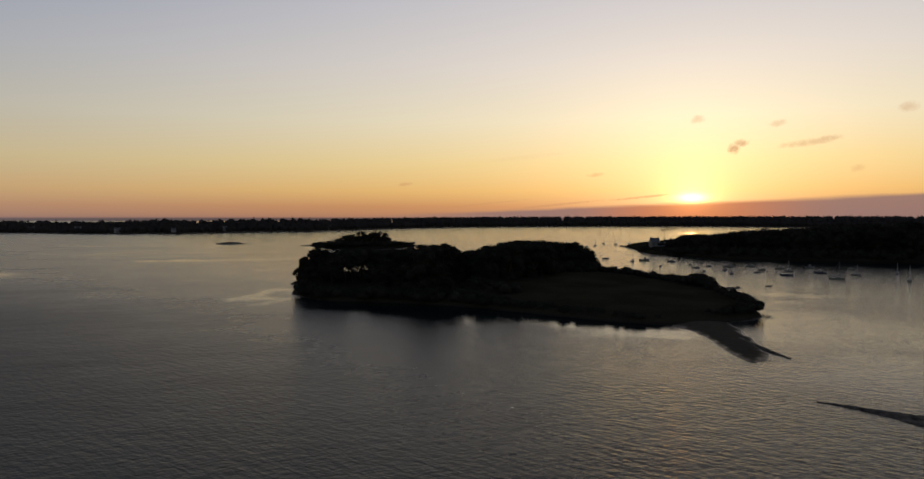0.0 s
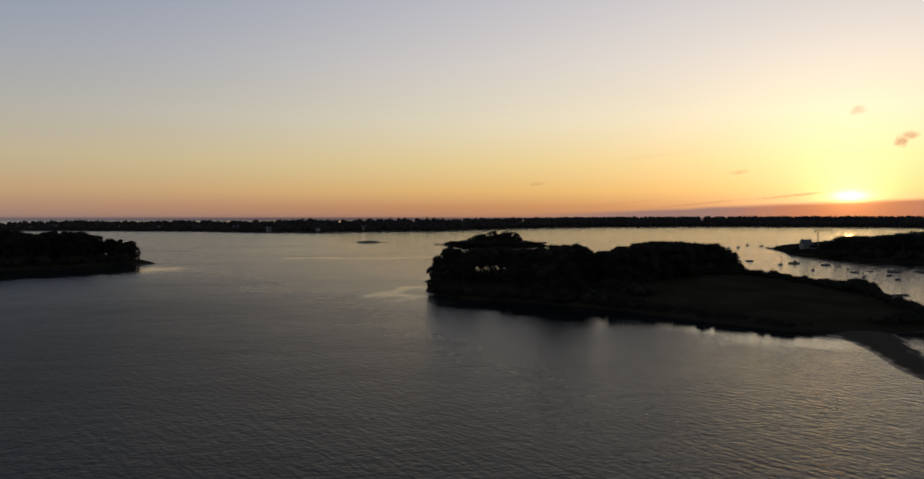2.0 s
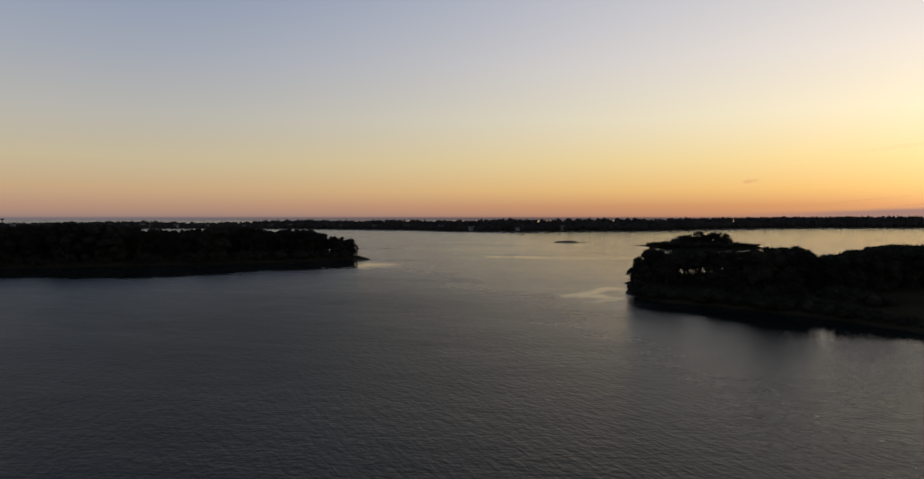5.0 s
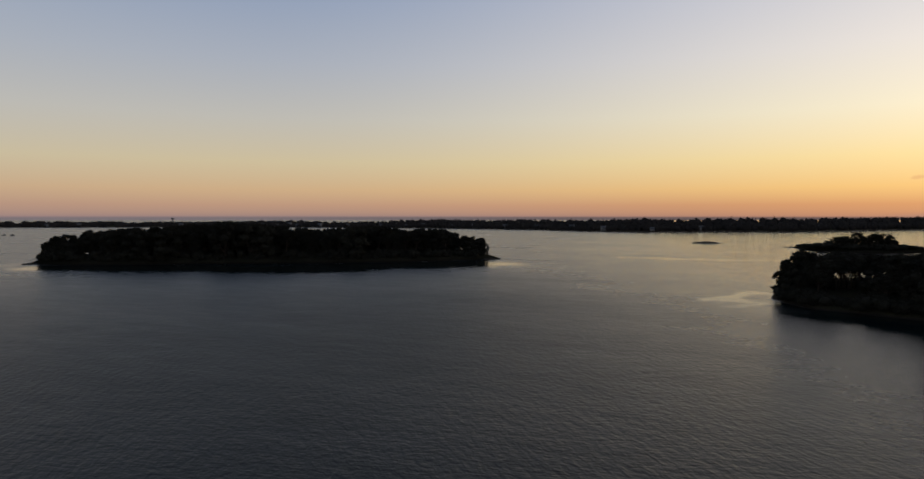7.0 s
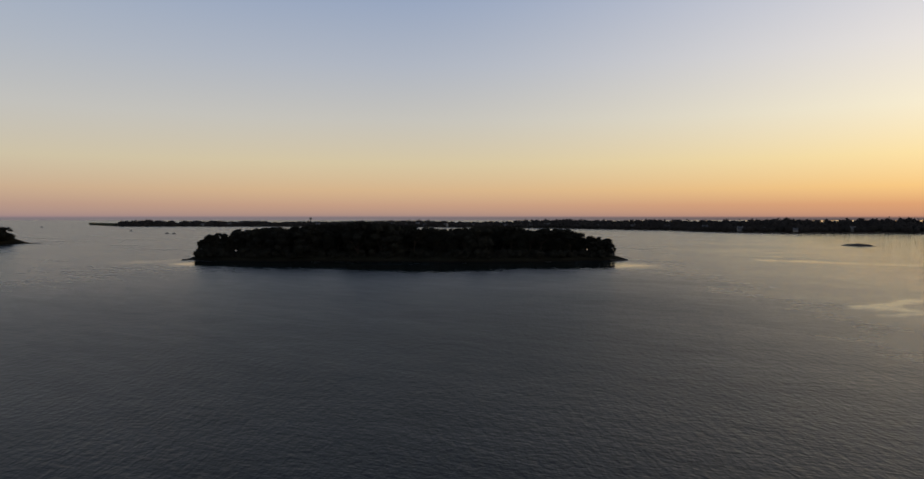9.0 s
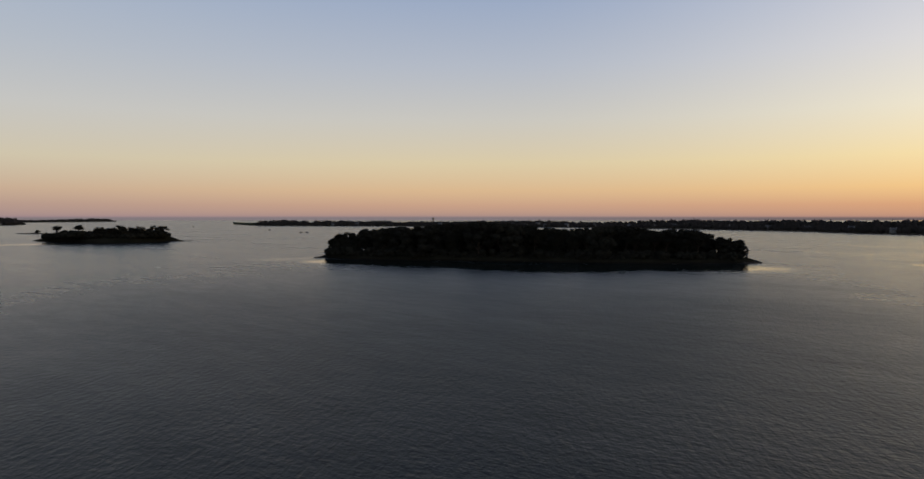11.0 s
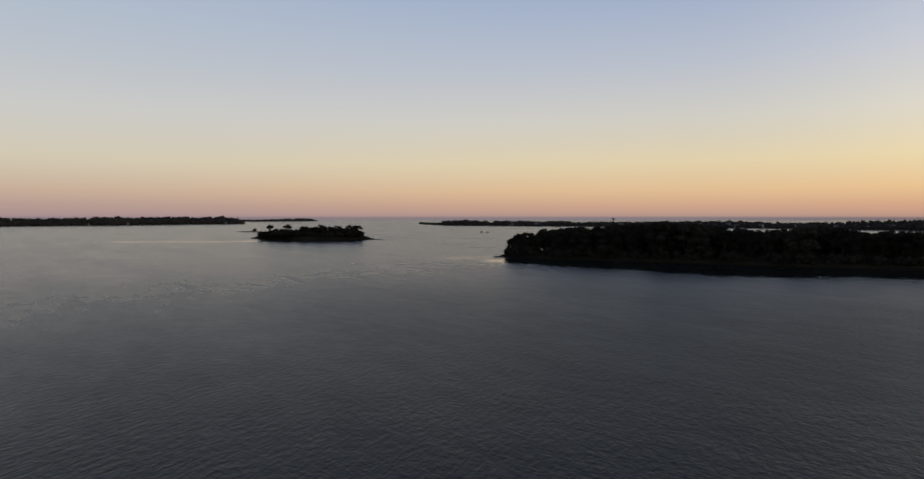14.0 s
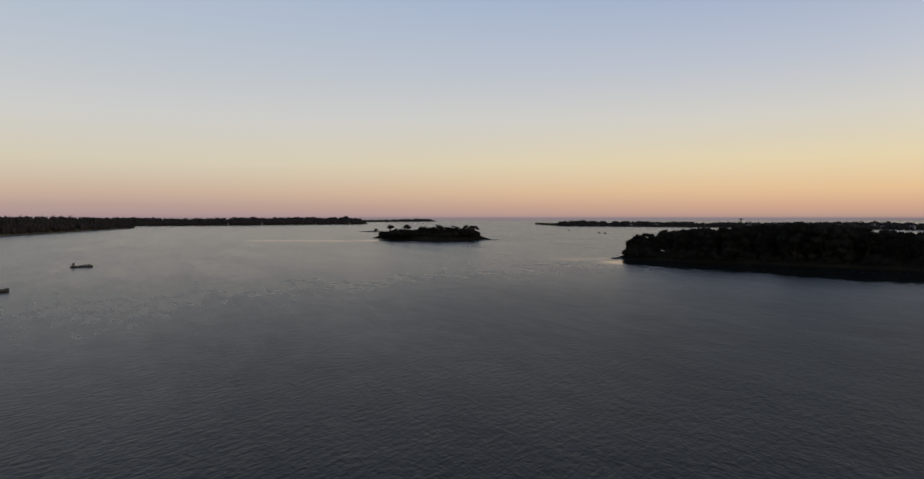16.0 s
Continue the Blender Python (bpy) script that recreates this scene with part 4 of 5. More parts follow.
def stones(name, lines, count, size, label, seed):
    """Loose stones and weed lumps scattered along lines of (bearing, distance, half width, height)."""
    rng = np.random.default_rng(seed)
    verts, faces, total = [], [], 0
    for i in range(count):
        line = lines[rng.integers(len(lines))]
        u = rng.random() * (len(line) - 1)
        j = int(u)
        (b0, d0, w0, h0), (b1, d1, w1, h1) = line[j], line[j + 1]
        t = u - j
        p = at(b0, d0).lerp(at(b1, d1), t)
        side = rng.uniform(-1, 1)
        way = (at(b1, d1) - at(b0, d0)).normalized()
        q = p + Vector((way.y, -way.x, 0)) * side * (w0 + (w1 - w0) * t)
        r = rng.uniform(*size)
        z = max(-0.05, (h0 + (h1 - h0) * t) * (1 - abs(side) ** 1.7) - 0.05)
        v = SMALL * (0.7 + 0.6 * rng.random((len(SMALL), 1))) * np.array([r, r * rng.uniform(0.7, 1.3), r * rng.uniform(0.4, 0.7)]) + (q.x, q.y, z)
        verts.append(v)
        faces.append(SMALL_FACES + total)
        total += len(v)
    ob = new(name, mesh_of(name, np.concatenate(verts).tolist(), np.concatenate(faces).tolist(), ROCK))
    return tagged(ob, label, "stones", kind="stuff")


stones("weed_stones", [[(-28.0, 122.5, 0.5, 0.02), (-29.6, 122.2, 0.8, 0.08), (-31.0, 121.3, 1.2, 0.18), (-32.6, 120.4, 2.0, 0.26), (-34.8, 119.2, 3.2, 0.33), (-40.0, 117, 7.0, 0.6)]], 760, (0.05, 0.24), "dark weed lumps and stones on the bank", 41)
stones("spit_stones", [[(-22.4, 178, 2.0, 0.6), (-23.4, 171, 1.4, 0.55), (-24.6, 164.5, 0.8, 0.45), (-26.2, 157.6, 0.3, 0.1)], [(-23.1, 160, 4.0, 0.3), (-23.6, 155, 4.0, 0.1), (-23.9, 151.5, 2.0, 0.03)], [(-22.5, 211, 2, 0.4), (-23.9, 214, 3, 0.5), (-24.3, 226, 2, 0.3)]],
       560, (0.06, 0.22), "dark pebbles and weed at the end of the spit", 42)
stones("islet_rocks", [[(37.0, 462, 3, 0.8), (36.4, 467, 3, 0.7), (35.8, 471, 1.5, 0.3)], [(71.2, 500, 3, 0.8), (71.7, 499, 2.5, 0.5), (72.2, 498, 1.5, 0.2)], [(12.6, 715, 4, 0.6), (13.4, 722, 3, 0.3)], [(82.6, 872, 4, 0.8), (81.6, 884, 3, 0.3)], [(-13.8, 690, 4, 0.8), (-13.2, 722, 3, 0.2)],
       [(-20.9, 296, 2.5, 0.7), (-21.8, 303, 1.0, 0.4), (-22.4, 307, 0.6, 0.1)]], 420, (0.25, 0.85), "dark shore rocks at the islands' points", 43)
# close growth at the wooded island's eastern point, and taller scrub on the islet's back
for b, d, h in [(70.6, 499, 6.5), (70.3, 497, 10.0), (69.9, 495, 12.5), (69.6, 493, 13.0), (70.1, 503, 13.0), (69.7, 501, 14.5), (69.2, 491, 12.0), (69.8, 489, 8.0), (70.4, 493, 5.5)]:
    plant("bush" if h < 9 else "oak", at(b, d, 1.2), h, 0.95, "trees of the wooded island")
for i in range(26):
    plant("bush", at(83.7 + 0.25 * i + dice.uniform(-0.1, 0.1), 872 + dice.uniform(-8, 8), 4.5), dice.uniform(7.5, 10.0), 1.3, "bushes of the scrub islet")


# ---------------------------------------------------------------- boats
def hull_bm(length, beam, side, sheer=0.25, draft=0.25, transom=0.8):
    """A boat's hull along x, bow at +x, afloat with its waterline at z = 0."""
    bm, rings, n = bmesh.new(), [], 9
    for i in range(n):
        u = i / (n - 1)
        x = (u - 0.5) * length
        w = beam / 2 * (transom + (1 - transom) * math.sin(min(1.0, u / 0.45) * math.pi / 2) if u < 0.45 else max(0.03, 1 - ((u - 0.45) / 0.55) ** 2.2))
        top = side * (1 + sheer * (2 * u - 0.8) ** 2)
        keel = -draft * (1 - max(0, (u - 0.75) / 0.25) ** 2)
        rings.append([bm.verts.new(p) for p in ((x, -w, top), (x, -w * 0.88, top * 0.35), (x, -w * 0.55, keel * 0.7), (x, 0, keel), (x, w * 0.55, keel * 0.7), (x, w * 0.88, top * 0.35), (x, w, top))])
    for a, b in zip(rings, rings[1:]):
        for j in range(6):
            bm.faces.new((a[j], b[j], b[j + 1], a[j + 1]))
    for r in (rings[0], rings[-1]):
        bm.faces.new(r)
    return bm, [(r[0].co.copy(), r[-1].co.copy()) for r in rings]


def deck_bm(edges, sink=0.06):
    bm = bmesh.new()
    rows = [[bm.verts.new((a.x, a.y * 0.97, a.z - sink)), bm.verts.new((a.x, 0, a.z - sink + 0.04)), bm.verts.new((b.x, b.y * 0.97, b.z - sink))] for a, b in edges]
    for a, b in zip(rows, rows[1:]):
        for j in (0, 1):
            bm.faces.new((a[j], a[j + 1], b[j + 1], b[j]))
    return bm


def wedge(x0, x1, w, z0, z1, slope_front, slope_back):
    """A cabin block with raked ends."""
    bm = bmesh.new()
    v = [bm.verts.new(p) for p in ((x0, -w, z0), (x1, -w, z0), (x1, w, z0), (x0, w, z0), (x0 + slope_back, -w * 0.86, z1), (x1 - slope_front, -w * 0.8, z1), (x1 - slope_front, w * 0.8, z1), (x0 + slope_back, w * 0.86, z1))]
    for f in ((0, 1, 5, 4), (1, 2, 6, 5), (2, 3, 7, 6), (3, 0, 4, 7), (4, 5, 6, 7), (3, 2, 1, 0)):
        bm.faces.new([v[i] for i in f])
    bmesh.ops.bevel(bm, geom=bm.edges[:], offset=0.05, segments=2, affect="EDGES", profile=0.5)
    return bm


def side_windows(x0, x1, w, z0, z1, parent, n=2):
    step = (x1 - x0) / n
    for s in (-1, 1):
        for i in range(n):
            part("window", box(x0 + i * step + 0.06, s * w - 0.012, z0, x0 + (i + 1) * step - 0.06, s * w + 0.012, z1, 0.008), GLASS, parent)


def sailboat(length, paint, covered=True):
    boat = new("sailboat")
    bm, edges = hull_bm(length, length * 0.33, length * 0.115, 0.3, 0.4, 0.62)
    part("hull", bm, paint, boat)
    part("deck", deck_bm(edges), DECK, boat)
    z = length * 0.115
    cabin = part("cabin", wedge(-length * 0.10, length * 0.24, length * 0.105, z - 0.05, z + length * 0.07, 0.5, 0.15), HULL_WHITE, boat)
    side_windows(-length * 0.06, length * 0.14, length * 0.0995, z + length * 0.022, z + length * 0.052, cabin, 3)
    part("cockpit_coaming", wedge(-length * 0.40, -length * 0.12, length * 0.11, z - 0.05, z + length * 0.035, 0.1, 0.1), DECK, boat)
    top = length * 1.28
    mast_x = length * 0.10
    mast = part("mast", rod((mast_x, 0, z), (mast_x, 0, top), 0.085, 0.06, 8), ALU, boat)
    part("spreader", rod((mast_x, -length * 0.09, top * 0.58), (mast_x, length * 0.09, top * 0.58), 0.03, 0.03), ALU, mast)
    part("boom", rod((mast_x, 0, z + length * 0.16), (-length * 0.36, 0, z + length * 0.155), 0.06, 0.05, 8), ALU, boat)
    if covered:
        part("furled_sail", rod((mast_x - 0.1, 0, z + length * 0.185), (-length * 0.34, 0, z + length * 0.17), 0.15, 0.09, 8), SAIL, boat)
    for name, foot in (("forestay", (length * 0.49, 0, z * 1.3)), ("backstay", (-length * 0.49, 0, z * 1.1)), ("shroud", (mast_x, length * 0.15, z)), ("shroud", (mast_x, -length * 0.15, z))):
        part(name, rod(foot, (mast_x, 0, top * 0.97), 0.018, 0.018, 4), ALU, boat)
    part("rudder", box(-length * 0.53, -0.03, -0.35, -length * 0.49, 0.03, z * 0.9, 0.01), paint, boat)
    return boat


def motorboat(length, paint, cabin=True):
    boat = new("motorboat")
    bm, edges = hull_bm(length, length * 0.38, length * 0.14, 0.28, 0.2, 0.88)
    part("hull", bm, paint, boat)
    part("deck", deck_bm(edges, 0.12), DECK, boat)
    z = length * 0.13
    if cabin:
        house = part("wheelhouse", wedge(-length * 0.12, length * 0.20, length * 0.13, z - 0.08, z + length * 0.21, 0.45, 0.12), HULL_WHITE, boat)
        side_windows(-length * 0.07, length * 0.11, length * 0.117, z + length * 0.10, z + length * 0.175, house, 2)
        part("windscreen", box(length * 0.145, -length * 0.10, z + length * 0.10, length * 0.165, length * 0.10, z + length * 0.175, 0.01), GLASS, house)
        part("foredeck", wedge(length * 0.18, length * 0.40, length * 0.11, z - 0.05, z + length * 0.06, 0.5, 0.1), HULL_WHITE, boat)
        part("aerial", rod((-length * 0.05, 0, z + length * 0.2), (-length * 0.08, 0, z + length * 0.42), 0.02, 0.012, 4), ALU, boat)
    else:
        part("console", wedge(-length * 0.08, length * 0.06, length * 0.06, z - 0.1, z + length * 0.13, 0.1, 0.05), HULL_WHITE, boat)
        part("windscreen", wedge(length * 0.02, length * 0.07, length * 0.07, z + length * 0.1, z + length * 0.17, 0.12, 0.0), GLASS, boat)
        part("bench", box(-length * 0.30, -length * 0.13, z - 0.1, -length * 0.22, length * 0.13, z + 0.18, 0.03), DECK, boat)
    motor = part("outboard_motor", box(-length * 0.5 - 0.42, -0.2, z * 0.7, -length * 0.5 - 0.02, 0.2, z + 0.45, 0.08), MOTOR, boat)
    part("motor_leg", box(-length * 0.5 - 0.30, -0.06, -0.4, -length * 0.5 - 0.12, 0.06, z * 0.72, 0.02), MOTOR, motor)
    return boat


def dinghy(length, paint):
    boat = new("dinghy")
    bm, edges = hull_bm(length, length * 0.42, length * 0.12, 0.2, 0.1, 0.85)
    part("hull", bm, paint, boat)
    part("floor", deck_bm(edges, 0.2), DECK, boat)
    for u in (-0.2, 0.12):
        part("thwart", box(u * length - 0.12, -length * 0.17, length * 0.09, u * length + 0.12, length * 0.17, length * 0.09 + 0.04, 0.01), DECK, boat)
    return boat


def work_barge(length):
    boat = new("work_barge")
    bm, edges = hull_bm(length, length * 0.30, 0.75, 0.55, 0.35, 0.9)
    part("hull", bm, HULL_DARK, boat)
    part("deck", deck_bm(edges, 0.1), HULL_DARK, boat)
    house = part("wheelhouse", wedge(-length * 0.42, -length * 0.29, length * 0.08, 0.7, 2.5, 0.2, 0.1), HULL_WHITE, boat, "pale painted wheelhouse")
    side_windows(-length * 0.40, -length * 0.315, length * 0.073, 1.6, 2.2, house, 2)
    part("roof_rack", box(-length * 0.42, -length * 0.09, 2.5, -length * 0.22, length * 0.09, 2.58, 0.02), ALU, house)
    part("aerial_mast", rod((-length * 0.33, 0, 2.5), (-length * 0.33, 0, 3.6), 0.04, 0.02, 5), ALU, house)
    winch = part("winch", wedge(length * 0.24, length * 0.36, length * 0.06, 0.8, 1.9, 0.25, 0.25), HULL_DARK, boat)
    part("crane_jib", rod((length * 0.30, 0, 1.8), (length * 0.18, 0, 2.5), 0.07, 0.05, 6), STEEL, winch)
    for s in (-1, 1):
        part("rail", rod((-length * 0.2, s * length * 0.135, 1.5), (length * 0.38, s * length * 0.10, 1.6), 0.03, 0.03, 5), ALU, boat)
        for i in range(6):
            u = -0.2 + 0.116 * i
            part("rail_post", rod((length * u, s * length * (0.135 - 0.06 * max(0, u)), 0.7), (length * u, s * length * (0.135 - 0.06 * max(0, u)), 1.55), 0.025, 0.025, 4), ALU, boat)
    for i in range(3):
        part("basket", box(length * (-0.12 + 0.1 * i), -0.6, 0.62, length * (-0.05 + 0.1 * i), 0.6, 1.15, 0.05), MOTOR, boat)
    return boat


def moor(ob, bearing, distance, turn, label, category="boat", group="boats at their moorings"):
    ob.matrix_basis = Matrix.Translation(at(bearing, distance)) @ pose(0, 0, 0, 0, 0, turn)
    return tagged(ob, label, category, group)


WHITE_CABIN, DARK_CABIN = "white motorboat with a small wheelhouse, at its mooring", "dark hulled motorboat with white wheelhouse, at its mooring"
OPEN_BOAT, SAIL_W, SAIL_B = "small open motorboat with outboard, at its mooring", "white sailboat with furled sail, at its mooring", "dark blue sailboat with furled sail, at its mooring"
moorings = random.Random(3)
for kind, bearing, distance, length, turn in [
        ("open", -12.05, 493, 5.6, 10), ("sail", -14.24, 465, 6.5, 70), ("cabin", -15.19, 479, 8.0, 5), ("open", -16.49, 424, 5.0, 75), ("dinghy", -16.91, 501, 3.2, 20), ("dark", -17.33, 470, 6.2, 8), ("open", -18.79, 444, 4.5, 60),
        ("cabin", -19.20, 418, 5.0, 10), ("open", -19.82, 391, 4.6, 70), ("open", -20.20, 433, 4.6, 40), ("cabin", -21.66, 432, 7.4, 6), ("dark", -21.37, 404, 5.0, 55), ("open", -21.90, 382, 4.4, 65), ("cabin", -23.24, 439, 6.6, -5),
        ("cabin", -24.09, 414, 5.6, 30), ("open", -23.78, 394, 5.0, 20), ("cabin", -25.29, 429, 6.4, 4), ("sailb", -25.80, 382, 7.6, 6), ("cabin", -25.94, 410, 6.0, 10), ("cabin", -27.36, 444, 6.2, -8), ("dark", -28.05, 405, 7.2, 185),
        ("sail", -29.19, 369, 8.2, 4), ("open", -29.52, 420, 4.6, 20), ("open", -30.13, 441, 5.0, 10), ("sail", -30.39, 399, 5.6, 8), ("sailb", -32.94, 426, 5.6, 80), ("sail", -33.68, 375, 7.4, 82),
        ("sail", -11.88, 762, 7.5, 60), ("sail", -12.86, 747, 7.0, 45), ("sailb", -13.95, 781, 7.0, 70), ("open", -15.09, 792, 5.5, 30), ("dinghy", -24.54, 319, 3.6, 5), ("sail", -10.5, 690, 6.5, 50), ("sail", -11.2, 705, 7.2, 65)]:
    t = turn + bearing + moorings.uniform(-6, 6)
    length *= 0.82
    if kind == "sail":
        moor(sailboat(length, HULL_WHITE), bearing, distance, t, SAIL_W, "sailboat")
    elif kind == "sailb":
        moor(sailboat(length, HULL_BLUE), bearing, distance, t, SAIL_B, "sailboat")
    elif kind == "cabin":
        moor(motorboat(length, HULL_WHITE), bearing, distance, t, WHITE_CABIN, "motorboat")
    elif kind == "dark":
        moor(motorboat(length, HULL_BLUE), bearing, distance, t, DARK_CABIN, "motorboat")
    elif kind == "open":
        moor(motorboat(length, moorings.choice((HULL_WHITE, HULL_WHITE, HULL_BLUE)), False), bearing, distance, t, OPEN_BOAT, "motorboat")
    else:
        moor(dinghy(length, HULL_DARK), bearing, distance, t, "small dark dinghy afloat alone", "dinghy")
moor(work_barge(11.8), 114.2, 461, 114.2 + 3, "dark steel work barge with wheelhouse and winch, at anchor", "barge", "work boats")
moor(motorboat(8.0, HULL_DARK, False), 119.4, 324, 120 + 3, "low dark open workboat with outboard, at anchor", "motorboat", "work boats")
for b, d in ((81.5, 2150), (75.7, 1500), (72.7, 1250), (73.2, 1270)):
    moor(motorboat(6.5, HULL_BLUE), b, d, b + 15, DARK_CABIN, "motorboat", "boats far out in the bay")


# ---------------------------------------------------------------- houses, crane, water tower
def house(width, deep, eaves, ridge, wall, wings=0):
    """A house along x facing -y, with a pitched slate roof, chimneys, windows and a door."""
    ob = new("house")
    bm = bmesh.new()
    hx, hy = width / 2, deep / 2
    prof = [(-hy, -1.0), (hy, -1.0), (hy, eaves), (0, ridge), (-hy, eaves)]
    a, b = [[bm.verts.new((x, y, z)) for y, z in prof] for x in (-hx, hx)]
    for i in range(5):
        bm.faces.new((a[i], a[(i + 1) % 5], b[(i + 1) % 5], b[i]))
    bm.faces.new(a), bm.faces.new(b)
    part("wall", bm, wall, ob)
    bm = bmesh.new()
    over, t = 0.35, 0.18
    slope = (ridge - eaves) / hy
    for s in (-1, 1):
        pts = [(0, ridge + 0.02), (s * (hy + over), eaves - slope * over + 0.02), (s * (hy + over), eaves - slope * over + t), (0, ridge + t + 0.05)]
        p, q = [[bm.verts.new((x, y, z)) for y, z in pts] for x in (-hx - 0.25, hx + 0.25)]
        for i in range(4):
            bm.faces.new((p[i], p[(i + 1) % 4], q[(i + 1) % 4], q[i]))
        bm.faces.new(p), bm.faces.new(q)
    roof = part("roof", bm, SLATE, ob)
    for s in (-1, 1):
        part("chimney", box(s * (hx - 0.5) - 0.4, -0.35, ridge - 0.8, s * (hx - 0.5) + 0.4, 0.35, ridge + 1.1, 0.03), wall, roof)
    n = max(2, int(width / 3))
    for level in range(2 if eaves > 4.5 else 1):
        for i in range(n):
            x = -hx + width * (i + 0.5) / n
            if level == 0 and i == n // 2:
                part("door", box(x - 0.5, -hy - 0.03, 0.0, x + 0.5, -hy + 0.03, 2.1, 0.01), SAIL, ob)
                continue
            w = part("window", box(x - 0.5, -hy - 0.02, 0.9 + 2.6 * level, x + 0.5, -hy + 0.03, 2.2 + 2.6 * level, 0.01), GLASS, ob)
            part("sill", box(x - 0.6, -hy - 0.09, 0.8 + 2.6 * level, x + 0.6, -hy + 0.02, 0.89 + 2.6 * level, 0.01), wall, w)
    return ob


def settle(ob, bearing, distance, z, turn, label, category="house", group=""):
    ob.matrix_basis = Matrix.Translation(at(bearing, distance, z)) @ pose(0, 0, 0, 0, 0, bearing + turn)
    return tagged(ob, label, category, group)


HOUSE = "white rendered house with slate roof on the far shore"
town = random.Random(5)
first_small, first_large = house(8.0, 6.5, 2.9, 5.8, RENDER_WALL), house(10.5, 7.2, 5.0, 8.2, RENDER_WALL)
settle(first_small, 23.2, 1342, 3.0, 12, HOUSE, "house", "houses on the western shore")
settle(first_large, 29.7, 1420, 4.0, -18, HOUSE, "house", "houses on the western shore")
for b, off, z in [(27.1, 14, 2.5), (21.2, 30, 3), (17.0, 24, 3), (25.4, 40, 4), (19.4, 20, 3), (32.6, 22, 3), (56.8, 24, 3), (55.4, 60, 5), (54.3, 22, 3), (53.3, 50, 5), (52.7, 28, 3), (50.9, 22, 3), (48.6, 40, 4), (45.8, 30, 4), (44.6, 55, 5), (43.7, 25, 3),
                  (42.3, 30, 4), (39.9, 25, 3), (38.2, 50, 5), (58.9, 40, 4), (61.6, 22, 3), (68.6, 24, 3), (70.6, 22, 3), (11.2, 26, 3), (7.4, 30, 3), (-3.5, 34, 4), (-14.8, 30, 4), (35.3, 28, 3)]:
    d = lerp([(r[0], r[1]) for r in WEST], b) + off
    proto = town.choice((first_small, first_large))
    tagged(copy_thing(proto, Matrix.Translation(at(b, d, z)) @ pose(0, 0, 0, 0, 0, b + town.uniform(-50, 50))), HOUSE, "house", "houses on the western shore")
for b, off, z in [(104.4, 30, 4), (103.9, 18, 3), (102.8, 40, 6), (101.3, 20, 3), (100.0, 26, 4), (99.7, 50, 6), (98.3, 22, 3), (96.9, 25, 4), (95.6, 40, 5), (94.2, 18, 3), (106.4, 24, 3), (108.3, 26, 4)]:
    d = lerp([(r[0], r[1]) for r in SOUTH], b) + off
    proto = town.choice((first_small, first_large))
    tagged(copy_thing(proto, Matrix.Translation(at(b, d, z)) @ pose(0, 0, 0, 0, 0, b + town.uniform(-50, 50))), "pale house of the village on the far shore", "house", "houses of the far village")
settle(house(7.5, 6.5, 6.0, 9.4, STONE_WALL), -15.95, 606, 2.4, 25, "old stone house with steep slate roof at the headland's tip", "house")
settle(house(6, 5, 2.8, 5.2, STONE_WALL), -16.55, 600, 2.4, 10, "low stone outbuilding beside the old house", "house")

for b, d, h in [(-15.5, 618, 4.5), (-16.3, 622, 6.0), (-16.9, 604, 6.5), (-17.1, 590, 6.0), (-15.2, 596, 3.0)]:
    plant("oak", at(b, d, 1.8), h, 1.2, "trees of the headland")


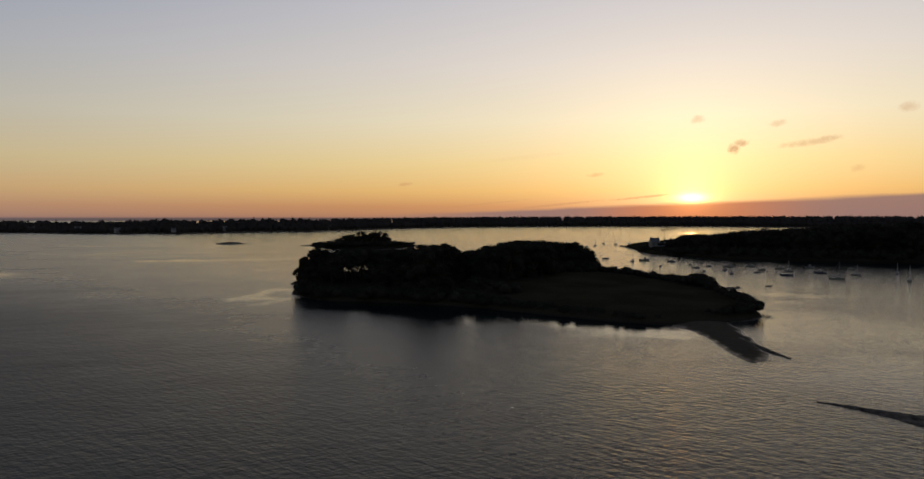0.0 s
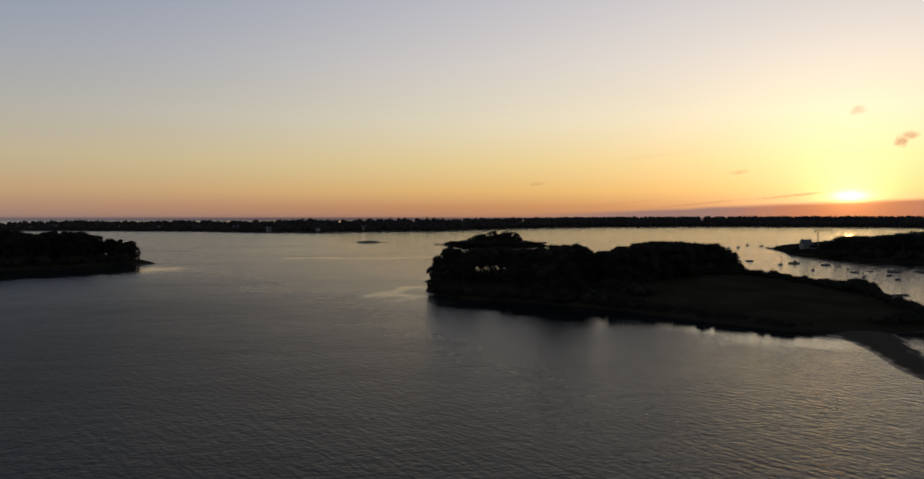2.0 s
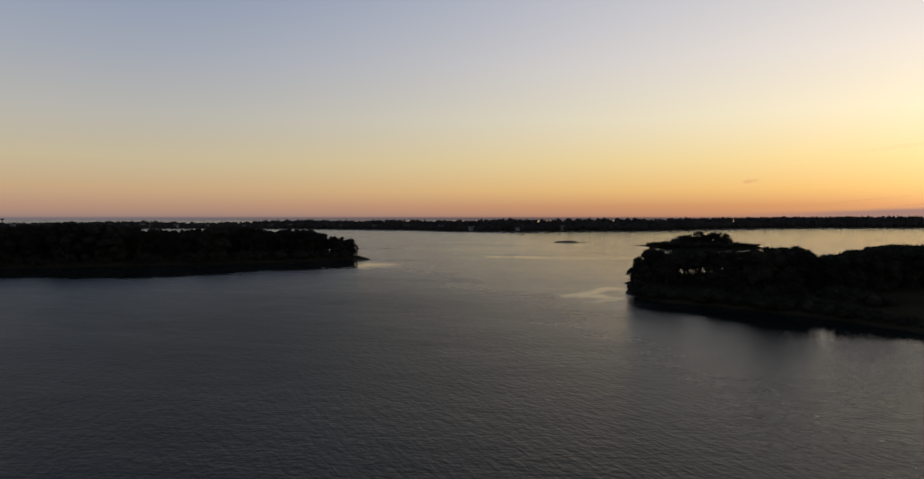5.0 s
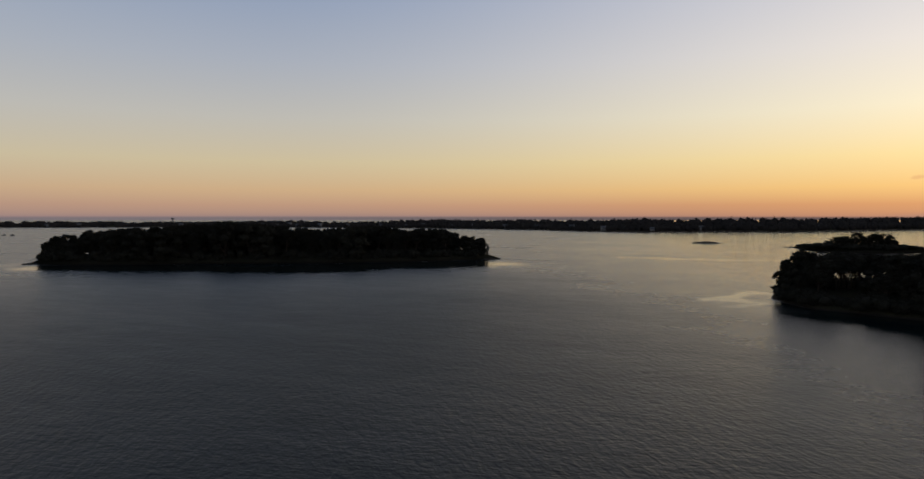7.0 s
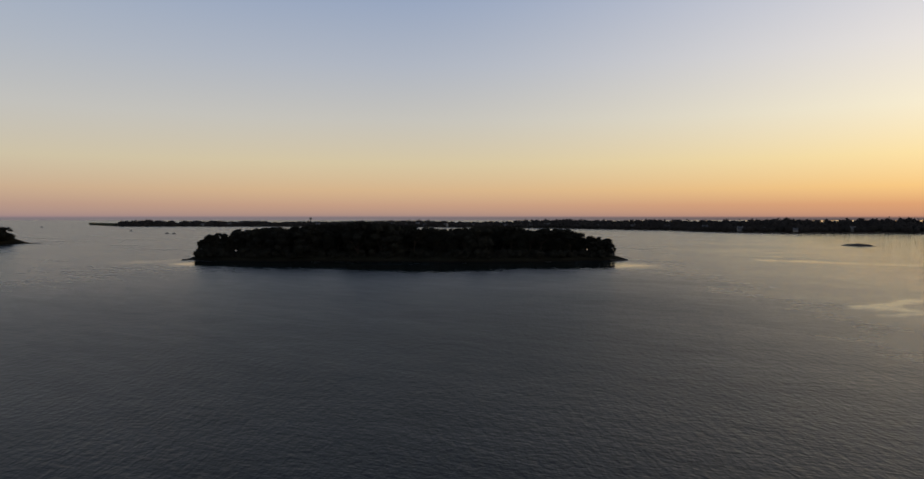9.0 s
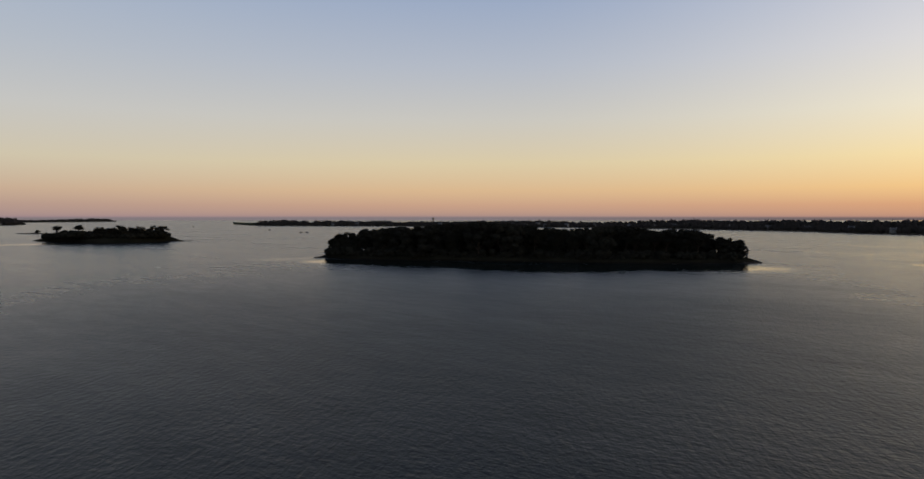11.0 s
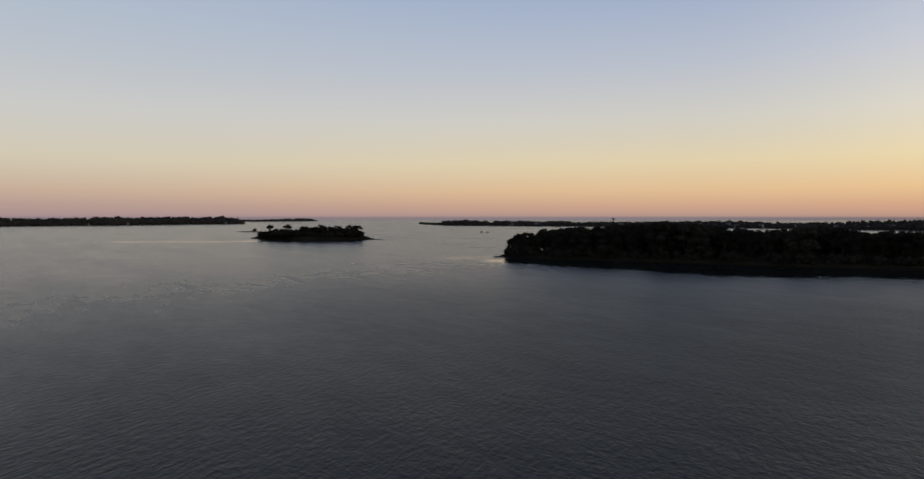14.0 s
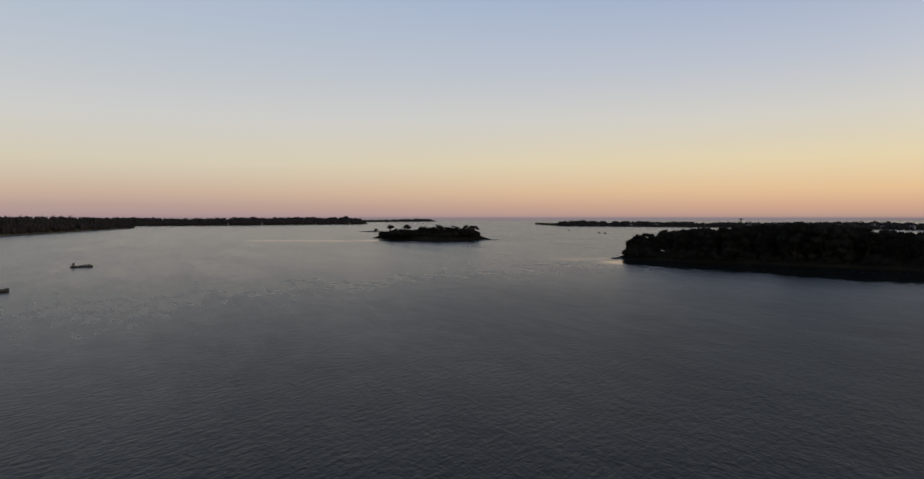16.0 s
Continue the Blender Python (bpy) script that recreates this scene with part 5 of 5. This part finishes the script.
def lattice(bm, a, b, wide, bays):
    """An open square lattice boom from a to b."""
    a, b = Vector(a), Vector(b)
    q = (b - a).to_track_quat("Z", "Y")
    corners = [q @ Vector((x * wide / 2, y * wide / 2, 0)) for x, y in ((-1, -1), (1, -1), (1, 1), (-1, 1))]
    for c in corners:
        rod(a + c, b + c, wide * 0.18, wide * 0.18, 4, bm)
    for i in range(bays):
        p, r = a.lerp(b, i / bays), a.lerp(b, (i + 1) / bays)
        for j in range(4):
            rod(p + corners[j], r + corners[(j + 1) % 4], wide * 0.10, wide * 0.10, 4, bm)
    return bm


def tower_crane(high, reach):
    ob = new("tower_crane")
    part("mast", lattice(bmesh.new(), (0, 0, 0), (0, 0, high), 0.7, 12), STEEL, ob)
    part("jib", lattice(bmesh.new(), (0, 0, high), (reach, 0, high + 0.3), 0.8, 9), STEEL, ob)
    part("counter_jib", lattice(bmesh.new(), (0, 0, high), (-reach * 0.3, 0, high + 0.1), 0.6, 5), STEEL, ob)
    part("counterweight", box(-reach * 0.3, -0.6, high - 1.4, -reach * 0.3 + 1.4, 0.6, high + 0.2, 0.05), STONE_WALL, ob)
    part("apex", lattice(bmesh.new(), (0, 0, high), (0, 0, high + 0.9), 0.5, 2), STEEL, ob)
    part("tie", rod((0, 0, high + 0.9), (reach * 0.65, 0, high + 0.5), 0.05, 0.05, 4), STEEL, ob)
    part("base", box(-1.6, -1.6, -0.8, 1.6, 1.6, 0.25, 0.05), STONE_WALL, ob)
    return ob


settle(tower_crane(15.2, 9.5), -16.75, 640, 3.2, 0, "thin yellow tower crane standing behind the old house", "crane")


def water_tower():
    ob = new("water_tower")
    bm = bmesh.new()
    bmesh.ops.create_cone(bm, cap_ends=True, segments=20, radius1=2.2, radius2=1.8, depth=18, matrix=Matrix.Translation((0, 0, 9)))
    part("shaft", bm, RENDER_WALL, ob)
    bm = bmesh.new()
    bmesh.ops.create_cone(bm, cap_ends=True, segments=24, radius1=2.4, radius2=6.0, depth=4.5, matrix=Matrix.Translation((0, 0, 20.2)))
    bmesh.ops.create_cone(bm, cap_ends=True, segments=24, radius1=6.0, radius2=5.2, depth=1.6, matrix=Matrix.Translation((0, 0, 23.25)))
    part("tank", bm, RENDER_WALL, ob)
    return ob


settle(water_tower(), 62.2, 2500, 0.5, 0, "pale concrete water tower above the far woods", "water tower")

for kind in STOCK.values():
    for ob in kind:
        if ob.name not in USED:
            for o in (*ob.children_recursive, ob):
                bpy.data.objects.remove(o)
